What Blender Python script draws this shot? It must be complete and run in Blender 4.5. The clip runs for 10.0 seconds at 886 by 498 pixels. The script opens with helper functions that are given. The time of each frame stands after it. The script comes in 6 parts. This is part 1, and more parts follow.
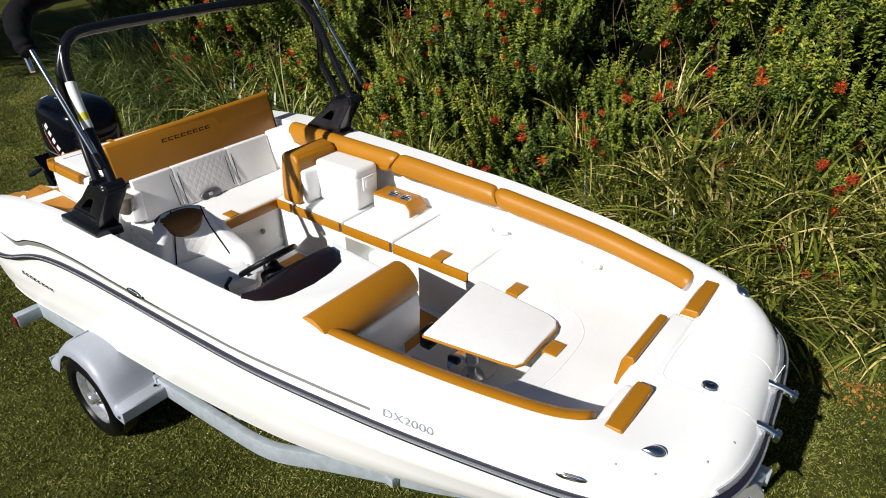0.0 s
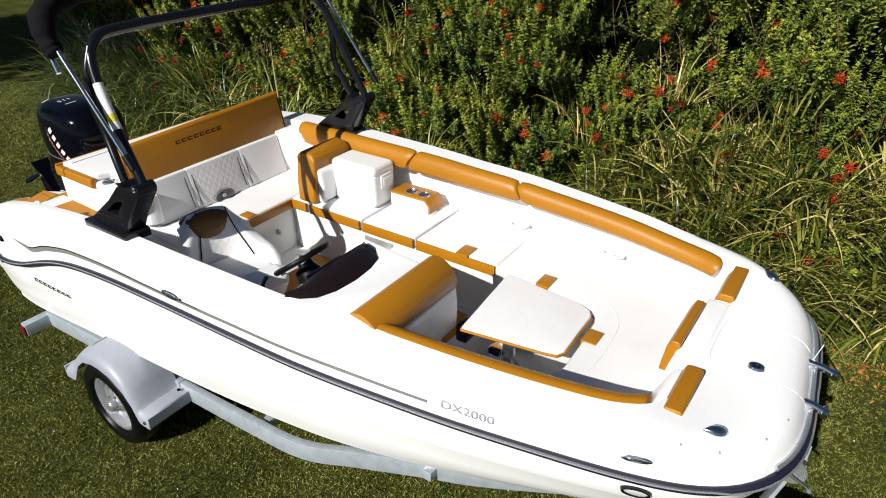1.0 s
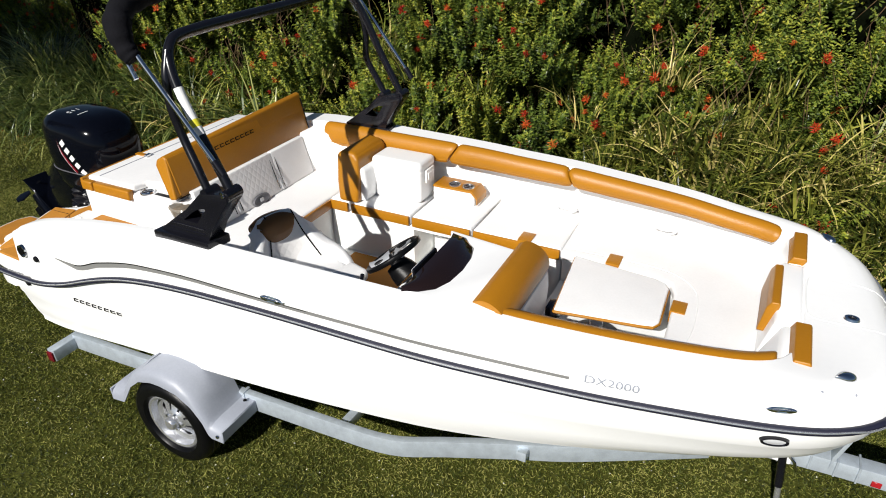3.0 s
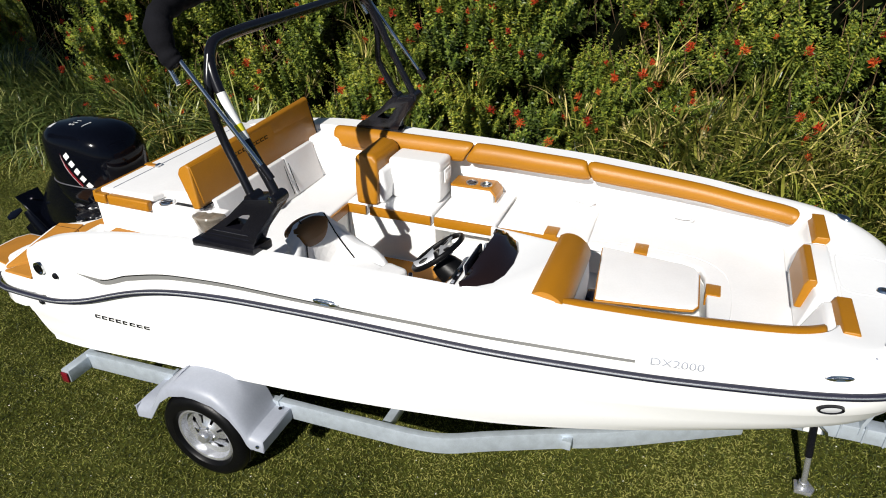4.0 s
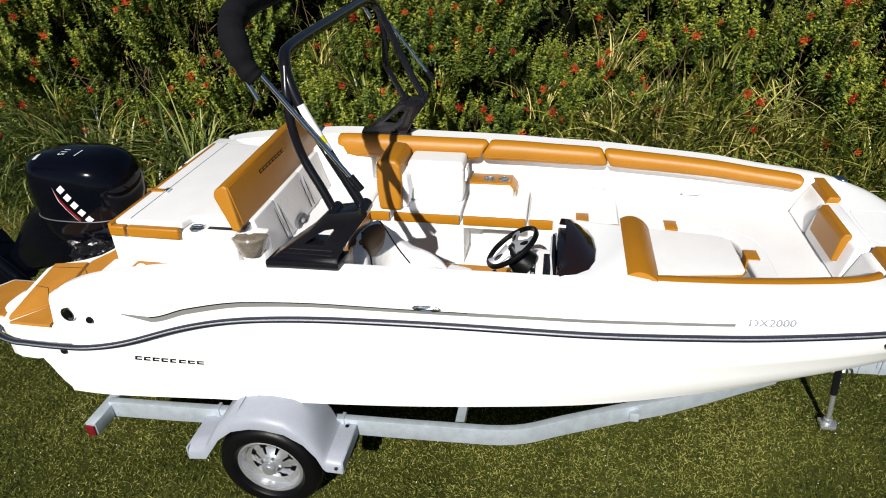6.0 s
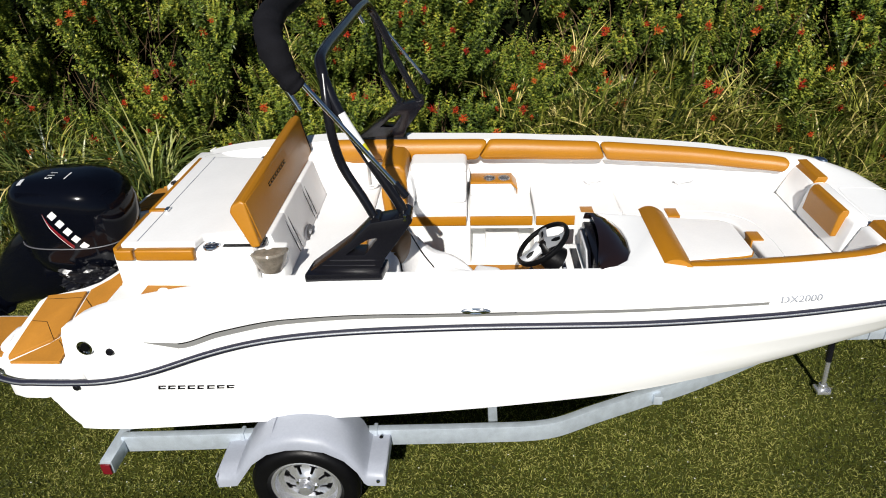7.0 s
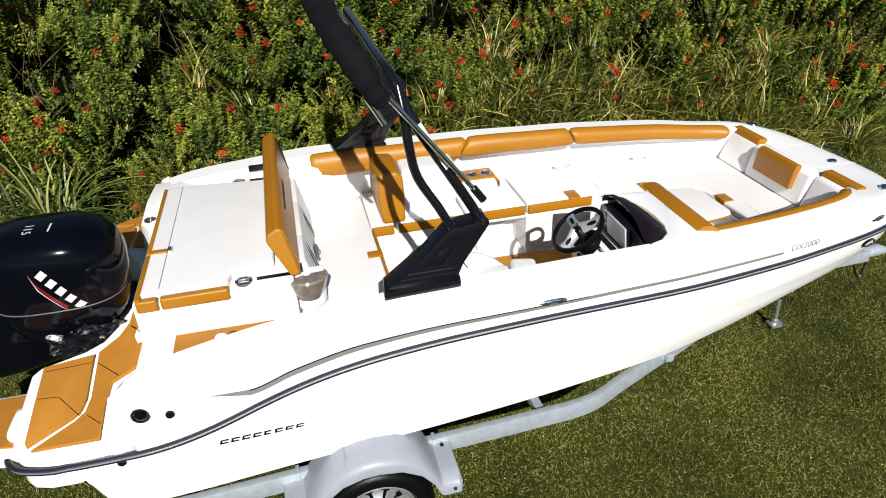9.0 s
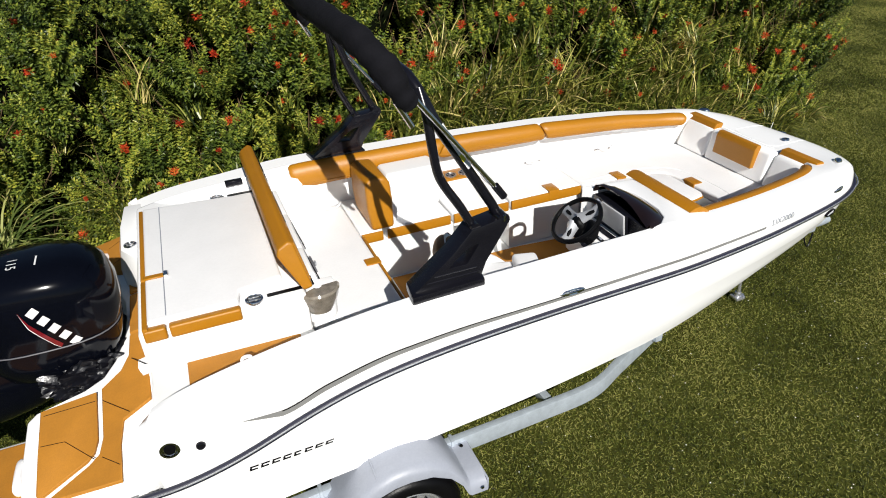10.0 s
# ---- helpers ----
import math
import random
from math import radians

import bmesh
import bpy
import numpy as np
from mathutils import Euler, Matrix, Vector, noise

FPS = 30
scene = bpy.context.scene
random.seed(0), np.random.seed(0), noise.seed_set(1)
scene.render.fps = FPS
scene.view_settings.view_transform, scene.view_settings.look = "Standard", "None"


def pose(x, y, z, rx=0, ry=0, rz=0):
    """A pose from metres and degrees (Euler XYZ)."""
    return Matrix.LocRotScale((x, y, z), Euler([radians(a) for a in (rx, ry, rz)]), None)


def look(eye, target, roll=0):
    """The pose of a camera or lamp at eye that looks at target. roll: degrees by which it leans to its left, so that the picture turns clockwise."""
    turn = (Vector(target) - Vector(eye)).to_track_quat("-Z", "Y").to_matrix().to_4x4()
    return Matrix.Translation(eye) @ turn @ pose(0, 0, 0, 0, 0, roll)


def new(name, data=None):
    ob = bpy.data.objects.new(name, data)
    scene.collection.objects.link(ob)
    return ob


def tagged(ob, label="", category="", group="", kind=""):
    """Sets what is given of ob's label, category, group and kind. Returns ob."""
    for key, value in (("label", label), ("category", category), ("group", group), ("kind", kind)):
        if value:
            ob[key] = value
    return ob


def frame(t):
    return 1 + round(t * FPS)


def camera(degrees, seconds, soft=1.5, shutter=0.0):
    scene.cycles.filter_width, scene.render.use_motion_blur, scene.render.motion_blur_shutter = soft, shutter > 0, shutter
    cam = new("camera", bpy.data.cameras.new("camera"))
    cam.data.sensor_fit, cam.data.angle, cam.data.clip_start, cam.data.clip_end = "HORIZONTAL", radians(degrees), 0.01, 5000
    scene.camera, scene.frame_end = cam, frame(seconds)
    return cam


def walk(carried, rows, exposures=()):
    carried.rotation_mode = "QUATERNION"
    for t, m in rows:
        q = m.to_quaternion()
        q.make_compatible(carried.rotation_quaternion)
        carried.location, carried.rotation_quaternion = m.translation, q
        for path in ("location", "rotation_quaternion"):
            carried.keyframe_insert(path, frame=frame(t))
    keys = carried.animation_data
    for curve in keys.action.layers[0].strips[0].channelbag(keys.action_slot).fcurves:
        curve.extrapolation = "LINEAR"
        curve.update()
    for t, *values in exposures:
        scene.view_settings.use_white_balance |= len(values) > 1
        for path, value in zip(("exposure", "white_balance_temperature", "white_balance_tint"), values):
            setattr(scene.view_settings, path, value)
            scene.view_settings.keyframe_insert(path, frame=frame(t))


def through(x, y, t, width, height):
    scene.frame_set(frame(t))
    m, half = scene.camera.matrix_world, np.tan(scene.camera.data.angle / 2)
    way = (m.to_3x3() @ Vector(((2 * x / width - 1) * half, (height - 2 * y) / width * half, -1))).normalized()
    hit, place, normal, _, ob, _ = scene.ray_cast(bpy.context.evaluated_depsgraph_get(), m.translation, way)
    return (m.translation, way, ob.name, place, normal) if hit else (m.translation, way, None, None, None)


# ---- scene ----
from mathutils import bvhtree

cam = camera(68.4, 10.0, soft=1.0)
PATH = [
    (0, (2.958, -2.517, 3.487), (1.894, -1.146, 2.494), -0.6),
    (0.5, (2.836, -2.622, 3.486), (1.801, -1.232, 2.489), -0.8),
    (1, (2.703, -2.757, 3.476), (1.708, -1.334, 2.483), -0.7),
    (1.5, (2.539, -2.9, 3.483), (1.596, -1.445, 2.487), -0.6),
    (2, (2.364, -3.037, 3.485), (1.471, -1.553, 2.486), -0.7),
    (2.5, (2.159, -3.182, 3.489), (1.321, -1.667, 2.488), -0.7),
    (3, (1.949, -3.318, 3.482), (1.163, -1.774, 2.482), -0.8),
    (4.5, (1.266, -3.684, 3.465), (0.688, -2.044, 2.478), -1.2),
    (5, (1.016, -3.761, 3.474), (0.519, -2.097, 2.482), -1.3),
    (5.5, (0.754, -3.842, 3.483), (0.343, -2.155, 2.491), -1.4),
    (7, (-0.115, -3.955, 3.513), (-0.21, -2.223, 2.517), -1.9),
    (7.5, (-0.438, -3.951, 3.521), (-0.411, -2.218, 2.524), -2.0),
    (8, (-0.739, -3.932, 3.539), (-0.594, -2.207, 2.537), -2.1),
    (8.5, (-1.021, -3.89, 3.565), (-0.757, -2.185, 2.553), -2.2),
    (9, (-1.295, -3.828, 3.584), (-0.907, -2.152, 2.565), -2.1),
    (9.5, (-1.553, -3.753, 3.573), (-1.042, -2.108, 2.558), -2.4),
    (10, (-1.793, -3.663, 3.586), (-1.166, -2.06, 2.567), -2.5),
]
walk(cam, [(t, look(eye, target, roll)) for t, eye, target, roll in PATH])

# ---- light ----
world = bpy.data.worlds.new("sky_world")
scene.world = world
world.use_nodes = True
_nt = world.node_tree
_sky = _nt.nodes.new("ShaderNodeTexSky")
_sky.sky_type, _sky.sun_disc = "NISHITA", False
_sky.dust_density, _sky.ozone_density = 0.2, 3.0
SUN_DIR = Vector((0.05, 0.82, -0.575)).normalized()
_sky.sun_elevation = math.asin(-SUN_DIR.z)
_sky.sun_rotation = math.atan2(-SUN_DIR.x, -SUN_DIR.y)
_nt.links.new(_sky.outputs[0], _nt.nodes["Background"].inputs[0])
_nt.nodes["Background"].inputs[1].default_value = 0.041
_sun = bpy.data.lights.new("sun", "SUN")
_sun.energy, _sun.angle, _sun.color = 6.3, radians(0.5), (1.0, 0.965, 0.91)
sun = new("sun", _sun)
sun.matrix_world = look((0, -12, 9), Vector((0, -12, 9)) + SUN_DIR)
scene.view_settings.exposure = 0.0


# ---- materials ----
def material(name, color, rough=0.5, metal=0.0, coat=0.0, vary=0.08, scale=6.0, bump=0.0, bump_scale=200.0, spec=0.5):
    """A surface with colour variation at two scales and a fine relief."""
    m = bpy.data.materials.new(name)
    m.use_nodes = True
    t = m.node_tree
    b = t.nodes["Principled BSDF"]
    b.inputs["Roughness"].default_value = rough
    b.inputs["Metallic"].default_value = metal
    b.inputs["Coat Weight"].default_value = coat
    b.inputs["Coat Roughness"].default_value = 0.05
    b.inputs["Specular IOR Level"].default_value = spec
    co = t.nodes.new("ShaderNodeTexCoord")
    big = t.nodes.new("ShaderNodeTexNoise")
    big.inputs["Scale"].default_value = scale
    big.inputs["Detail"].default_value = 6
    small = t.nodes.new("ShaderNodeTexNoise")
    small.inputs["Scale"].default_value = scale * 14
    small.inputs["Detail"].default_value = 4
    mix = t.nodes.new("ShaderNodeMix")
    mix.data_type = "FLOAT"
    mix.inputs[0].default_value = 0.4
    t.links.new(co.outputs["Object"], big.inputs["Vector"])
    t.links.new(co.outputs["Object"], small.inputs["Vector"])
    t.links.new(big.outputs["Fac"], mix.inputs[2])
    t.links.new(small.outputs["Fac"], mix.inputs[3])
    ramp = t.nodes.new("ShaderNodeValToRGB")
    ramp.color_ramp.elements[0].position, ramp.color_ramp.elements[1].position = 0.3, 0.7
    ramp.color_ramp.elements[0].color = (*[max(0, c * (1 - vary)) for c in color], 1)
    ramp.color_ramp.elements[1].color = (*[min(1, c * (1 + vary)) for c in color], 1)
    t.links.new(mix.outputs[0], ramp.inputs[0])
    t.links.new(ramp.outputs[0], b.inputs["Base Color"])
    if bump:
        fine = t.nodes.new("ShaderNodeTexNoise")
        fine.inputs["Scale"].default_value = bump_scale
        fine.inputs["Detail"].default_value = 3
        t.links.new(co.outputs["Object"], fine.inputs["Vector"])
        bp = t.nodes.new("ShaderNodeBump")
        bp.inputs["Strength"].default_value = bump
        bp.inputs["Distance"].default_value = 0.004
        t.links.new(fine.outputs["Fac"], bp.inputs["Height"])
        t.links.new(bp.outputs[0], b.inputs["Normal"])
    return m


GEL = material("white_gelcoat", (0.92, 0.922, 0.917), 0.24, coat=0.08, vary=0.02, scale=2)
LINER = material("white_nonskid_liner", (0.79, 0.80, 0.79), 0.5, vary=0.03, scale=4, bump=0.25, bump_scale=260)
ORANGE = material("saddle_orange_vinyl", (0.362, 0.148, 0.004), 0.42, vary=0.08, scale=5, bump=0.25, bump_scale=330)
MAT = material("orange_foam_mat", (0.40, 0.165, 0.012), 0.8, vary=0.12, scale=8, bump=0.4, bump_scale=240)
VINYL = material("white_vinyl", (0.79, 0.79, 0.79), 0.5, vary=0.04, scale=5, bump=0.2, bump_scale=300)
BLACK = material("black_powder_coat", (0.006, 0.006, 0.009), 0.25, coat=0.15, vary=0.2, scale=6, spec=0.4)
RUBBER = material("black_rubber", (0.003, 0.003, 0.0035), 0.38, vary=0.3, scale=12, bump=0.25, bump_scale=90, spec=0.18)
COWL = material("black_gloss_cowl", (0.002, 0.0025, 0.005), 0.12, coat=0.08, vary=0.2, scale=3, spec=0.15)
CHROME = material("polished_steel", (0.75, 0.76, 0.78), 0.12, metal=1.0, vary=0.04)
FABRIC = material("black_canvas", (0.006, 0.006, 0.008), 0.9, vary=0.3, scale=14, bump=0.6, bump_scale=60, spec=0.12)
GREY = material("grey_plastic_fender", (0.29, 0.31, 0.36), 0.45, vary=0.08, scale=5, bump=0.15, bump_scale=120)
GALV = material("galvanised_steel", (0.50, 0.56, 0.62), 0.42, metal=0.45, vary=0.18, scale=16, bump=0.1, bump_scale=60)
TINT = material("dark_tinted_acrylic", (0.012, 0.0065, 0.006), 0.08, coat=0.5, vary=0.1)
NAVY = material("navy_rub_rail", (0.010, 0.011, 0.026), 0.5, vary=0.2)
GREYSTRIPE = material("grey_decal", (0.23, 0.23, 0.225), 0.35, vary=0.06)
WHITEPLASTIC = material("white_plastic", (0.78, 0.78, 0.77), 0.4, vary=0.03, scale=6, bump=0.1, bump_scale=150)
DARKGREY = material("dark_grey_plastic", (0.10, 0.10, 0.11), 0.5, vary=0.1, scale=10)
LENS = material("smoky_lens", (0.20, 0.175, 0.14), 0.1, coat=0.5, vary=0.5, scale=22)
SILVER = material("brushed_silver", (0.62, 0.63, 0.65), 0.42, metal=0.15, vary=0.06, scale=20)
ALLOY = material("silver_painted_steel", (0.66, 0.67, 0.70), 0.25, metal=0.8, vary=0.1, scale=20)
PLASTICBAG = material("black_plastic_sheet", (0.004, 0.004, 0.006), 0.3, vary=0.3, scale=9, bump=1.0, bump_scale=25)
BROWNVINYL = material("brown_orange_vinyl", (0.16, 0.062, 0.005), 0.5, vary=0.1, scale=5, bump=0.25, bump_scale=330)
SPOKE = material("grey_metal_spoke", (0.40, 0.41, 0.43), 0.35, metal=0.5, vary=0.1, scale=20)
YELLOW = material("yellow_label", (0.65, 0.6, 0.03), 0.5, vary=0.1)


def quilted(name, base):
    """White vinyl with a stitched diamond pattern."""
    m = material(name, base, 0.5, vary=0.04, scale=5)
    t = m.node_tree
    co = t.nodes.new("ShaderNodeTexCoord")
    heights = []
    for a in (38, -38):
        mp = t.nodes.new("ShaderNodeMapping")
        mp.inputs["Rotation"].default_value = (radians(a), 0, 0)
        wv = t.nodes.new("ShaderNodeTexWave")
        wv.bands_direction = "Y"
        wv.inputs["Scale"].default_value = 7.5
        t.links.new(co.outputs["Object"], mp.inputs["Vector"])
        t.links.new(mp.outputs[0], wv.inputs["Vector"])
        pw = t.nodes.new("ShaderNodeMath")
        pw.operation = "POWER"
        pw.inputs[1].default_value = 0.35
        t.links.new(wv.outputs["Fac"], pw.inputs[0])
        heights.append(pw)
    mn = t.nodes.new("ShaderNodeMath")
    mn.operation = "MINIMUM"
    t.links.new(heights[0].outputs[0], mn.inputs[0])
    t.links.new(heights[1].outputs[0], mn.inputs[1])
    bp = t.nodes.new("ShaderNodeBump")
    bp.inputs["Strength"].default_value = 0.2
    bp.inputs["Distance"].default_value = 0.005
    t.links.new(mn.outputs[0], bp.inputs["Height"])
    t.links.new(bp.outputs[0], t.nodes["Principled BSDF"].inputs["Normal"])
    return m


QUILT = quilted("quilted_white_vinyl", (0.78, 0.77, 0.76))
RED = material("red_plastic", (0.30, 0.012, 0.016), 0.3, vary=0.15, scale=10)
DARKRED = material("dark_red_lamp_plastic", (0.14, 0.006, 0.012), 0.25, coat=0.3, vary=0.2, scale=20)


# ---- mesh helpers ----
ORIGIN = {}


def part(name, bm, mat, parent=None, label="", smooth=True):
    """Links a mesh drawn in world places as one object, under a thing or a part."""
    if parent:
        bmesh.ops.translate(bm, verts=bm.verts, vec=-ORIGIN[parent])
    me = bpy.data.meshes.new(name)
    bm.to_mesh(me)
    bm.free()
    me.materials.append(mat)
    if smooth:
        me.shade_smooth()
        me.set_sharp_from_angle(angle=radians(38))
    ob = new(name, me)
    ORIGIN[ob] = Vector((0, 0, 0))
    if parent:
        ob.parent = parent
        ORIGIN[ob] = ORIGIN[parent]
    if label:
        ob["label"] = label
    return ob


def thing(name, label, category, origin=(0, 0, 0), group="", kind=""):
    """An Empty at the thing's base, under which its parts go."""
    ob = tagged(new(name), label, category, group, kind)
    ob.location = origin
    ORIGIN[ob] = Vector(origin)
    return ob


def bevel(bm, width, segments=3, angle=30):
    edges = [e for e in bm.edges if len(e.link_faces) == 2 and e.calc_face_angle() > radians(angle)]
    bmesh.ops.bevel(bm, geom=edges, offset=width, segments=segments, profile=0.6, affect="EDGES", clamp_overlap=True)


def box(lo, hi, r=0.01, seg=2, m=None):
    bm = bmesh.new()
    bmesh.ops.create_cube(bm, size=1)
    for v in bm.verts:
        v.co = Vector([lo[i] + (v.co[i] + 0.5) * (hi[i] - lo[i]) for i in range(3)])
    if r:
        bevel(bm, r, seg)
    if m:
        bm.transform(m)
    return bm


def prism(points, z0, z1, r=0.01, seg=2, m=None):
    """An upright slab over a plan outline."""
    bm = bmesh.new()
    f = bm.faces.new([bm.verts.new((x, y, z0)) for x, y in points])
    ext = bmesh.ops.extrude_face_region(bm, geom=[f])
    bmesh.ops.translate(bm, verts=[v for v in ext["geom"] if isinstance(v, bmesh.types.BMVert)], vec=(0, 0, z1 - z0))
    bmesh.ops.recalc_face_normals(bm, faces=bm.faces)
    if r:
        bevel(bm, r, seg)
    if m:
        bm.transform(m)
    return bm


def grid_faces(bm, rows, closed=False):
    """Quads between rows of points."""
    vs = [[bm.verts.new(p) for p in row] for row in rows]
    n = len(rows[0])
    for a, b in zip(vs, vs[1:]):
        for i in range(n if closed else n - 1):
            j = (i + 1) % n
            bm.faces.new((a[i], a[j], b[j], b[i]))
    return vs


def tube(points, radius, sides=12, caps=True, squash=1.0):
    """A round bar along points; radius may be one number or one for each point."""
    pts = [Vector(p) for p in points]
    rad = radius if isinstance(radius, (list, tuple)) else [radius] * len(pts)
    bm = bmesh.new()
    rows = []
    side = None
    for i, p in enumerate(pts):
        d = (pts[min(i + 1, len(pts) - 1)] - pts[max(i - 1, 0)]).normalized()
        if side is None:
            side = d.orthogonal().normalized()
        side = (side - d * side.dot(d)).normalized()
        up = d.cross(side)
        rows.append([p + rad[i] * (math.cos(a) * side + squash * math.sin(a) * up) for a in [2 * math.pi * k / sides for k in range(sides)]])
    vs = grid_faces(bm, rows, True)
    if caps:
        bm.faces.new(vs[0])
        bm.faces.new(list(reversed(vs[-1])))
    bmesh.ops.recalc_face_normals(bm, faces=bm.faces)
    return bm


def spline(points, n=8):
    """A smooth run through points."""
    p = [Vector(q) for q in points]
    p = [2 * p[0] - p[1]] + p + [2 * p[-1] - p[-2]]
    out = []
    for i in range(1, len(p) - 2):
        for k in range(n):
            t = k / n
            a, b, c, d = p[i - 1], p[i], p[i + 1], p[i + 2]
            out.append(0.5 * (2 * b + (c - a) * t + (2 * a - 5 * b + 4 * c - d) * t * t + (3 * b - a - 3 * c + d) * t ** 3))
    out.append(p[-2])
    return out


def lathe(profile, sides=32, m=None):
    """A turned body round z from (radius, z) pairs."""
    bm = bmesh.new()
    rows = [[(r * math.cos(2 * math.pi * k / sides), r * math.sin(2 * math.pi * k / sides), z) for k in range(sides)] for r, z in profile]
    grid_faces(bm, rows, True)
    bmesh.ops.remove_doubles(bm, verts=bm.verts, dist=1e-5)
    bmesh.ops.recalc_face_normals(bm, faces=bm.faces)
    if m:
        bm.transform(m)
    return bm


def merge(*bms):
    out = bms[0]
    for b in bms[1:]:
        me = bpy.data.meshes.new("joined")
        b.to_mesh(me)
        out.from_mesh(me)
        b.free()
        bpy.data.meshes.remove(me)
    return out


def lut(*pairs):
    """A smooth function through (x, value) pairs."""
    xs, ys = [p[0] for p in pairs], [p[1] for p in pairs]
    n = len(xs)
    s = [(ys[i + 1] - ys[i]) / (xs[i + 1] - xs[i]) for i in range(n - 1)]
    t = [s[0]] + [0 if s[i - 1] * s[i] <= 0 else 2 * s[i - 1] * s[i] / (s[i - 1] + s[i]) for i in range(1, n - 1)] + [s[-1]]

    def f(x):
        x = min(max(x, xs[0]), xs[-1])
        i = min(max(k for k in range(n) if xs[k] <= x), n - 2)
        h = xs[i + 1] - xs[i]
        u = (x - xs[i]) / h
        return (2 * u ** 3 - 3 * u * u + 1) * ys[i] + (u ** 3 - 2 * u * u + u) * h * t[i] + (3 * u * u - 2 * u ** 3) * ys[i + 1] + (u ** 3 - u * u) * h * t[i + 1]
    return f

# ---- hull lines (x ahead, y to port, z up) ----
RAIL_PLAN = spline([(-2.62, -1.19, 0), (-2.2, -1.225, 0), (-1.45, -1.218, 0), (-0.2, -1.208, 0), (0.45, -1.182, 0), (0.84, -1.15, 0), (1.5, -1.04, 0), (1.95, -0.95, 0),
                    (2.3, -0.88, 0), (2.59, -0.785, 0), (2.745, -0.635, 0), (2.81, -0.38, 0), (2.815, 0, 0)], 8)
INNER_S = spline([(-2.42, -1.09, 0), (-2.2, -1.10, 0), (-1.45, -1.09, 0), (-0.2, -1.062, 0), (0.45, -1.03, 0), (0.84, -0.965, 0), (1.5, -0.87, 0), (1.9, -0.79, 0),
                  (2.16, -0.73, 0), (2.29, -0.62, 0), (2.33, -0.42, 0), (2.34, -0.2, 0), (2.34, 0, 0)], 8)
INNER_P = spline([(-2.42, -0.98, 0), (-2.2, -0.98, 0), (-1.45, -0.945, 0), (-0.2, -0.975, 0), (0.45, -0.97, 0), (0.84, -0.94, 0), (1.5, -0.865, 0), (1.9, -0.78, 0),
                  (2.16, -0.72, 0), (2.29, -0.62, 0), (2.33, -0.42, 0), (2.34, -0.2, 0), (2.34, 0, 0)], 8)
rail_z = lut((-2.95, 1.07), (-2.3, 1.085), (-1.95, 1.155), (-1.6, 1.285), (-1.3, 1.372), (-1.0, 1.42), (-0.6, 1.452), (0, 1.468), (0.4, 1.462), (0.8, 1.45), (1.2, 1.433), (1.6, 1.416), (2.0, 1.412), (2.4, 1.42), (2.8, 1.45))
chine_z = lut((-2.62, 0.628), (-1.6, 0.672), (-0.8, 0.72), (-0.1, 0.775), (0.25, 0.815), (0.73, 0.85), (1.08, 0.88), (1.46, 0.915), (1.8, 0.96), (2.06, 0.995), (2.26, 1.03), (2.45, 1.06), (2.8, 1.16))
chine_in = lut((-2.62, 0.055), (-1.9, 0.10), (-0.5, 0.115), (0.8, 0.125), (1.8, 0.165), (2.4, 0.19), (2.8, 0.20))
keel_z = lut((-2.62, 0.45), (-0.4, 0.52), (0.4, 0.66), (1.0, 0.74), (1.8, 0.86), (2.3, 0.94), (2.8, 1.10))
deck_z = lut((-2.62, 1.46), (-2.4, 1.55), (-2.1, 1.625), (-1.6, 1.68), (-1.0, 1.72), (0.2, 1.72), (0.6, 1.70), (1.0, 1.665), (1.5, 1.64), (2.0, 1.622), (2.5, 1.617), (2.8, 1.575))
port_rise = lut((-1.7, 0.0), (-1.2, 0.014), (-0.4, 0.014), (0.4, 0.016), (1.0, 0.032), (1.6, 0.025), (2.0, 0.004), (2.4, 0.0))
port_drift = lut((-2.6, 0.05), (-2.2, 0.06), (-1.8, 0.07), (-1.4, 0.09), (-0.8, 0.14), (-0.2, 0.17), (0.4, 0.19), (1.0, 0.14), (1.6, 0.09), (2.0, 0.05), (2.3, 0.045), (2.6, 0.06), (2.9, 0.06))
starboard_drop = lut((-2.45, 0.095), (-2.0, 0.058), (-1.6, 0.025), (-1.2, 0.01), (-0.9, 0.0))
FLOOR_Z, SEAT_Z, PAD_Z = 0.92, 1.345, 1.66


def even_lines(lines, count=112, passes=14):
    """Runs of equal parameter along the first line, at even steps of its length, faired."""
    first = lines[0]
    cum = [0.0]
    for a, b in zip(first, first[1:]):
        cum.append(cum[-1] + (b - a).length)
    out = []
    for line in lines:
        xs = [np.interp(np.linspace(0, cum[-1], count), cum, [p[k] for p in line]) for k in range(3)]
        for _ in range(passes):
            for v in xs:
                v[1:-1] = 0.25 * v[:-2] + 0.5 * v[1:-1] + 0.25 * v[2:]
        xs[1][-1] = 0.0
        out.append([Vector((float(x), float(y), float(z))) for x, y, z in zip(*xs)])
    return out


RAIL_PLAN, INNER_S, INNER_P = even_lines([RAIL_PLAN, INNER_S, INNER_P])


def faired(f, a=-3.0, b=2.9, reach=0.22):
    """The same function, smoothed along the boat."""
    xs = np.linspace(a, b, 240)
    ys = np.array([f(x) for x in xs])
    k = max(1, int(reach / (xs[1] - xs[0])))
    for _ in range(2):
        pad = np.concatenate([2 * ys[0] - ys[k:0:-1], ys, 2 * ys[-1] - ys[-2:-k - 2:-1]])
        ys = np.convolve(pad, np.ones(2 * k + 1) / (2 * k + 1), "valid")
    return lambda x: float(np.interp(x, xs, ys))


